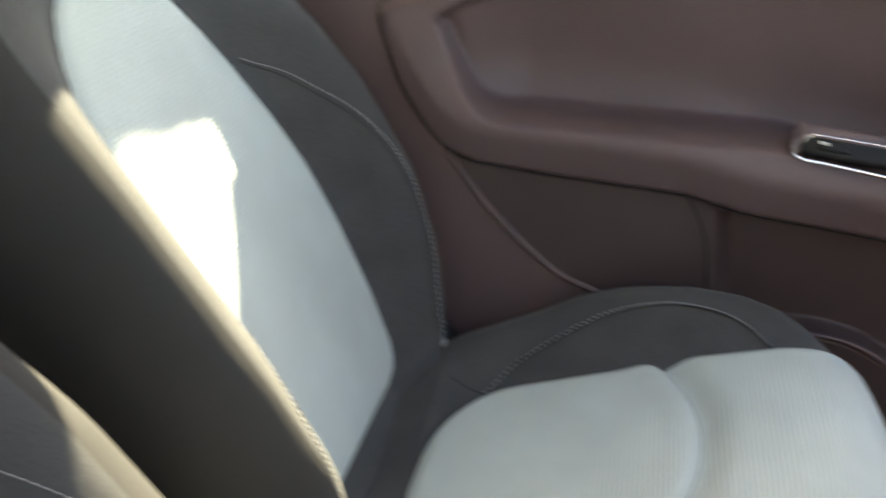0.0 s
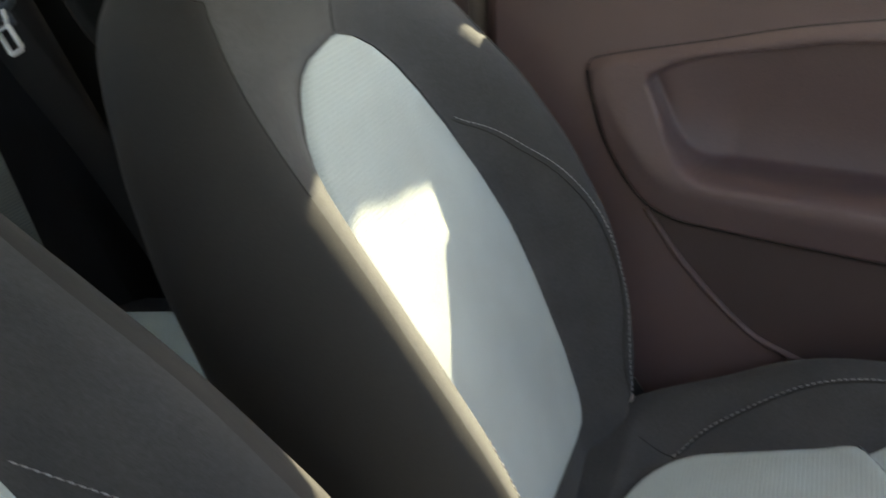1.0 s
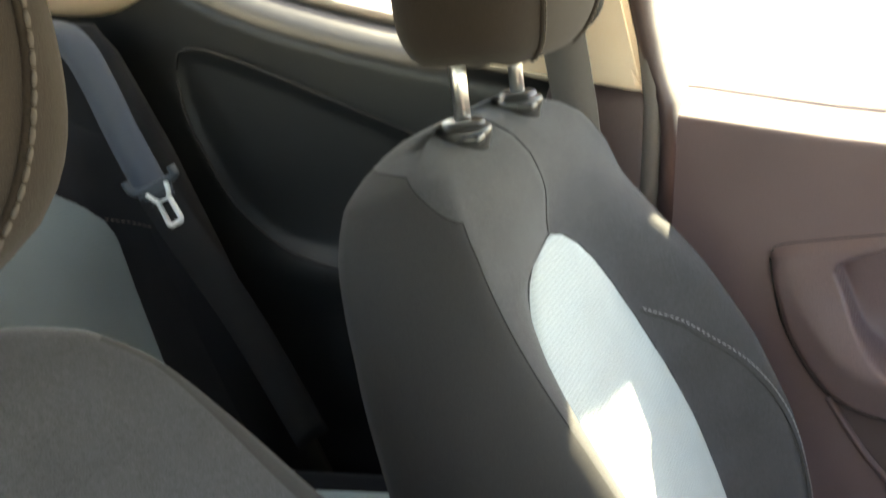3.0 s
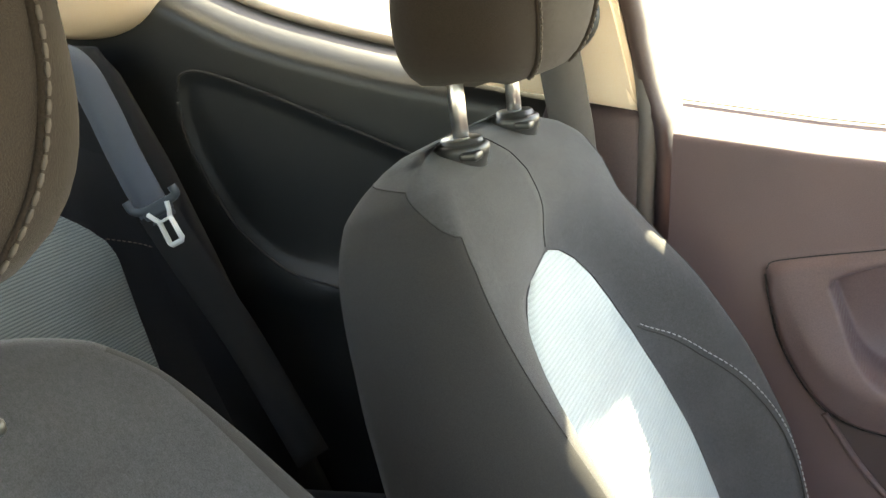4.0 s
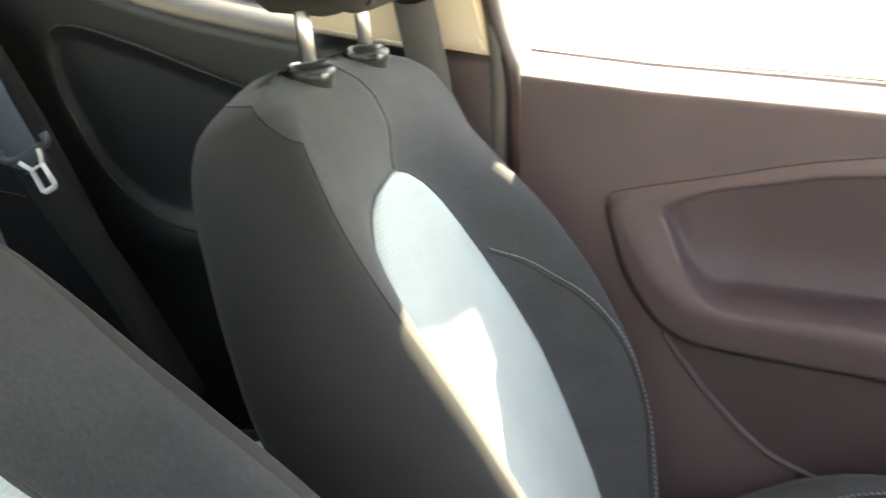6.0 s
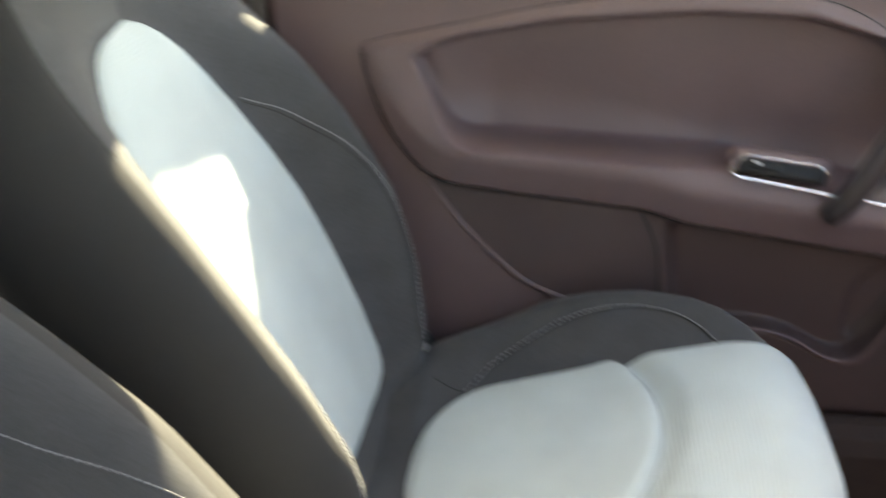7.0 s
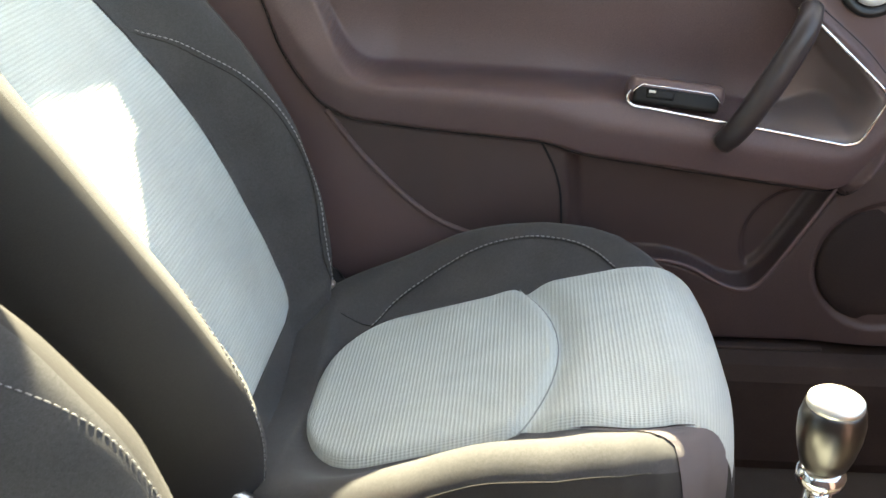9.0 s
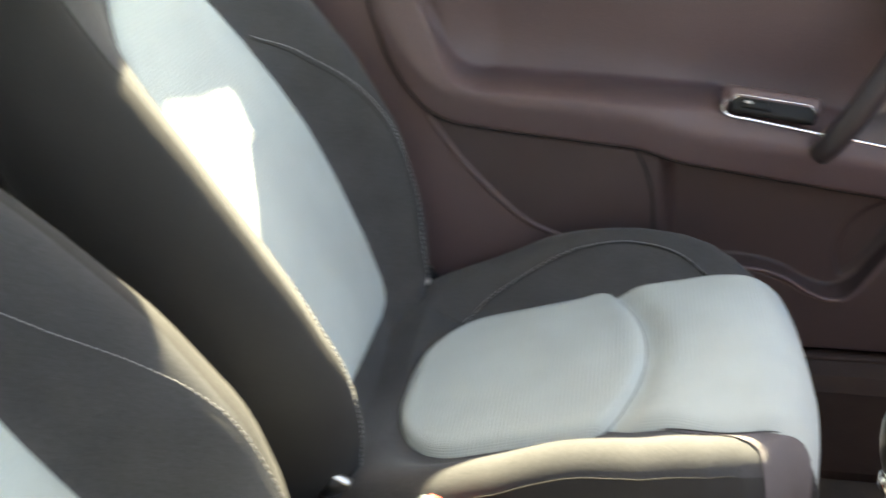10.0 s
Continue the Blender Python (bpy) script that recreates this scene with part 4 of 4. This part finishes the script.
# ---- rear seat ----
rear = thing("rear_seat", "black rear seat with ribbed inserts darkened for shade", "rear seat")
R_BASE, R_UP, R_FWD = Vector((-0.80, 0.5, 0.40)), Vector((-0.42, 0, 0.9075)), Vector((0.9075, 0, 0.42))


def rear_front(u, v):
    d = 0.0
    for c in (0.33, -0.33):
        d += 0.030 * step((abs(u - c) - 0.16) / 0.05) * step((0.27 - abs(u - c)) / 0.04)
    return d - 0.05 * step((v - 0.46) / 0.08)


def rear_back(a, b):
    u, v = -0.56 + 1.12 * a, -0.05 + 0.57 * b
    return R_BASE + R_UP * v + LAT * u + R_FWD * rear_front(u, v)


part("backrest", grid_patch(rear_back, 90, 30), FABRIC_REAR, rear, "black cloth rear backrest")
R_TABLE = [(0.0, 0.122), (0.128, 0.142), (0.226, 0.156), (0.30, 0.166), (0.347, 0.171), (0.37, 0.167), (0.393, 0.150), (0.412, 0.128), (0.445, 0.090), (0.462, 0.060), (0.468, 0.03)]
for c in (0.33, -0.33):
    def rear_insert(a, b):
        v = 0.468 * b
        u = c + (2 * a - 1) * interp(R_TABLE, v)
        return R_BASE + R_UP * v + LAT * u + R_FWD * (rear_front(u, v) + 0.004)

    part("insert", grid_patch(rear_insert, 20, 48, uvf=lambda a, b: (a * 0.3, b * 0.468)), CLOTH_REAR_SHADED, rear, "ribbed cloth insert, its shade put into the grey")

    def rear_cush(a, b):
        x = -0.80 + 0.33 * b
        u = c + (2 * a - 1) * 0.145
        return Vector((x, 0.5 + u, 0.405 + 0.06 * b + 0.004 - 0.02 * step((b - 0.85) / 0.15)))

    part("insert", grid_patch(rear_cush, 12, 12, uvf=lambda a, b: (a * 0.3, b * 0.33)), CLOTH_SEAT_SHADED, rear, "ribbed cloth insert, its shade put into the grey")
run = [R_BASE + R_UP * v + LAT * u + R_FWD * (rear_front(u, v) + 0.001) for u, v in ((0.50 + 0.085 * k / 12, 0.372 - 0.08 * (k / 12) ** 1.1) for k in range(13))]
part("stitching", stitches(run), TAUPE_THREAD, rear, "fine seam across the bolster")
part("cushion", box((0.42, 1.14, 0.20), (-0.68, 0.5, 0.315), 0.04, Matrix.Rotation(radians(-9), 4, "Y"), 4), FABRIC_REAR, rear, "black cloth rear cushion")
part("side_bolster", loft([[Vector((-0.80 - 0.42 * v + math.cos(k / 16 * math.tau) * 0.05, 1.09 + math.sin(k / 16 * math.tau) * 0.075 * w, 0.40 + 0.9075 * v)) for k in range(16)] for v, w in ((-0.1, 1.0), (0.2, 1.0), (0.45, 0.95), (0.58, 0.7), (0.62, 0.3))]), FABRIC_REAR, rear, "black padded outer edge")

belt_r = thing("seat_belt", "slate rear seat belt with steel tongue hanging beside the seat", "seat belt")
run = curve_points([(-1.10, 1.06, 0.957), (-1.035, 1.05, 0.956), (-0.995, 1.042, 0.938), (-0.963, 1.034, 0.897), (-0.933, 1.028, 0.843), (-0.901, 1.022, 0.793), (-0.882, 1.022, 0.762)], 40)
part("webbing", ribbon(run, 0.041, Vector((0.66, 0.50, 0.45)), 0.0007), BELT, belt_r, "slate woven webbing")
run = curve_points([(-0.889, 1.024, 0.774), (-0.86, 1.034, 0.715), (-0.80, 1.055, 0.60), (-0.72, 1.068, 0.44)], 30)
part("webbing", ribbon(run, 0.047, Vector((0.55, 0.75, 0.35)), 0.0007), BELT_LAP_SHADED, belt_r, "lap webbing below the tongue, darkened for its shade")
tongue_turn = Matrix.Rotation(radians(-28), 4, "Y")
bm = tube(curve_points([(-0.921, 1.008, 0.787), (-0.914, 1.009, 0.776), (-0.900, 1.010, 0.775), (-0.880, 1.010, 0.783), (-0.860, 1.010, 0.793), (-0.846, 1.009, 0.803), (-0.850, 1.008, 0.813)], 30), 0.0055, 8)
part("tongue_holder", bm, BUCKLE, belt_r, "blue-grey plastic tongue holder with upturned ends")
part("tongue_holder", box((0.046, 0.012, 0.018), (-0.877, 1.011, 0.781), 0.005, tongue_turn, 3), BUCKLE, belt_r, "blue-grey plastic tongue holder")
def at_tongue(pts):
    return [tongue_turn @ Vector((x, 0, z)) + Vector((-0.866, 1.002, 0.782)) for x, z in pts]


bm = tube(at_tongue([(-0.0095, -0.012), (-0.0105, -0.040), (-0.008, -0.043), (0.008, -0.043), (0.0105, -0.040), (0.0095, -0.012)]), 0.0034, 8, closed=True)
tube(at_tongue([(-0.020, 0.003), (-0.014, -0.006), (-0.008, -0.013)]), 0.0030, 8, bm)
tube(at_tongue([(0.016, 0.006), (0.013, -0.005), (0.008, -0.013)]), 0.0030, 8, bm)
part("tongue", bm, STEEL, belt_r, "steel belt tongue, its glare put into the colour")

# ---- console and gear lever ----
console = thing("centre_console", "dark plastic centre console between the seats", "console")
part("body", box((0.95, 0.17, 0.14), (0.45, 0.5, 0.14), 0.03, None, 3), PLASTIC_LOW, console, "dark moulded plastic")
lever = thing("gear_lever", "polished metal gear knob on a dark boot", "gear lever")
KN = Vector((0.332, 0.485, 0.578))
knob = loft([[KN + Vector((math.cos(k / 32 * math.tau) * r * 0.95, math.sin(k / 32 * math.tau) * r * 0.95, 0.0076 + z * 0.80)) for k in range(32)] for z, r in ((-0.022, 0.013), (-0.02, 0.0155), (-0.008, 0.0185), (0.008, 0.021), (0.022, 0.0215), (0.034, 0.0195), (0.0375, 0.0172), (0.0385, 0.012), (0.0385, 0.004))])
cap = loft([[KN + Vector((math.cos(k / 32 * math.tau) * r, math.sin(k / 32 * math.tau) * r, z)) for k in range(32)] for z, r in ((0.0350, 0.0175), (0.0395, 0.0172), (0.0408, 0.0155), (0.0412, 0.008), (0.0413, 0.002))])
part("cap", cap, CAP, lever, "bright polished cap of the knob")
part("knob", knob, KNOB, lever, "brushed silver knob with a polished top")
ring = loft([[KN + Vector((math.cos(k / 24 * math.tau) * r, math.sin(k / 24 * math.tau) * r, z)) for k in range(24)] for z, r in ((-0.025, 0.012), (-0.022, 0.0155), (-0.016, 0.0155), (-0.010, 0.012))])
part("collar", ring, CHROME, lever, "chrome collar")
part("shaft", tube([KN + Vector((0, 0, -0.21)), KN + Vector((0, 0, -0.03))], 0.009, 12), CHROME, lever, "chrome shaft")
boot = loft([[Vector((0.325 + math.cos(k / 28 * math.tau) * r * (1 + 0.06 * math.cos(k * 2)), 0.485 + math.sin(k / 28 * math.tau) * r, z)) for k in range(28)] for z, r in ((0.205, 0.075), (0.24, 0.066), (0.29, 0.046), (0.34, 0.030), (0.39, 0.017))])
part("boot", boot, FABRIC_REAR, lever, "dark soft gear boot")
buckle = thing("belt_buckle", "blue-grey belt buckle with a red button between the seats", "belt buckle")
part("housing", box((0.05, 0.028, 0.085), (-0.012, 0.578, 0.372), 0.008, Matrix.Rotation(radians(25), 4, "Y"), 3), BUCKLE, buckle, "blue-grey plastic housing")
part("button", box((0.034, 0.016, 0.006), (0.0065, 0.578, 0.4125), 0.002, Matrix.Rotation(radians(25), 4, "Y")), RED, buckle, "red release button")
part("stalk", tube([Vector((-0.03, 0.578, 0.335)), Vector((-0.05, 0.565, 0.25)), Vector((-0.04, 0.55, 0.16))], 0.010, 8), PLASTIC_BLACK, buckle, "black buckle stalk")
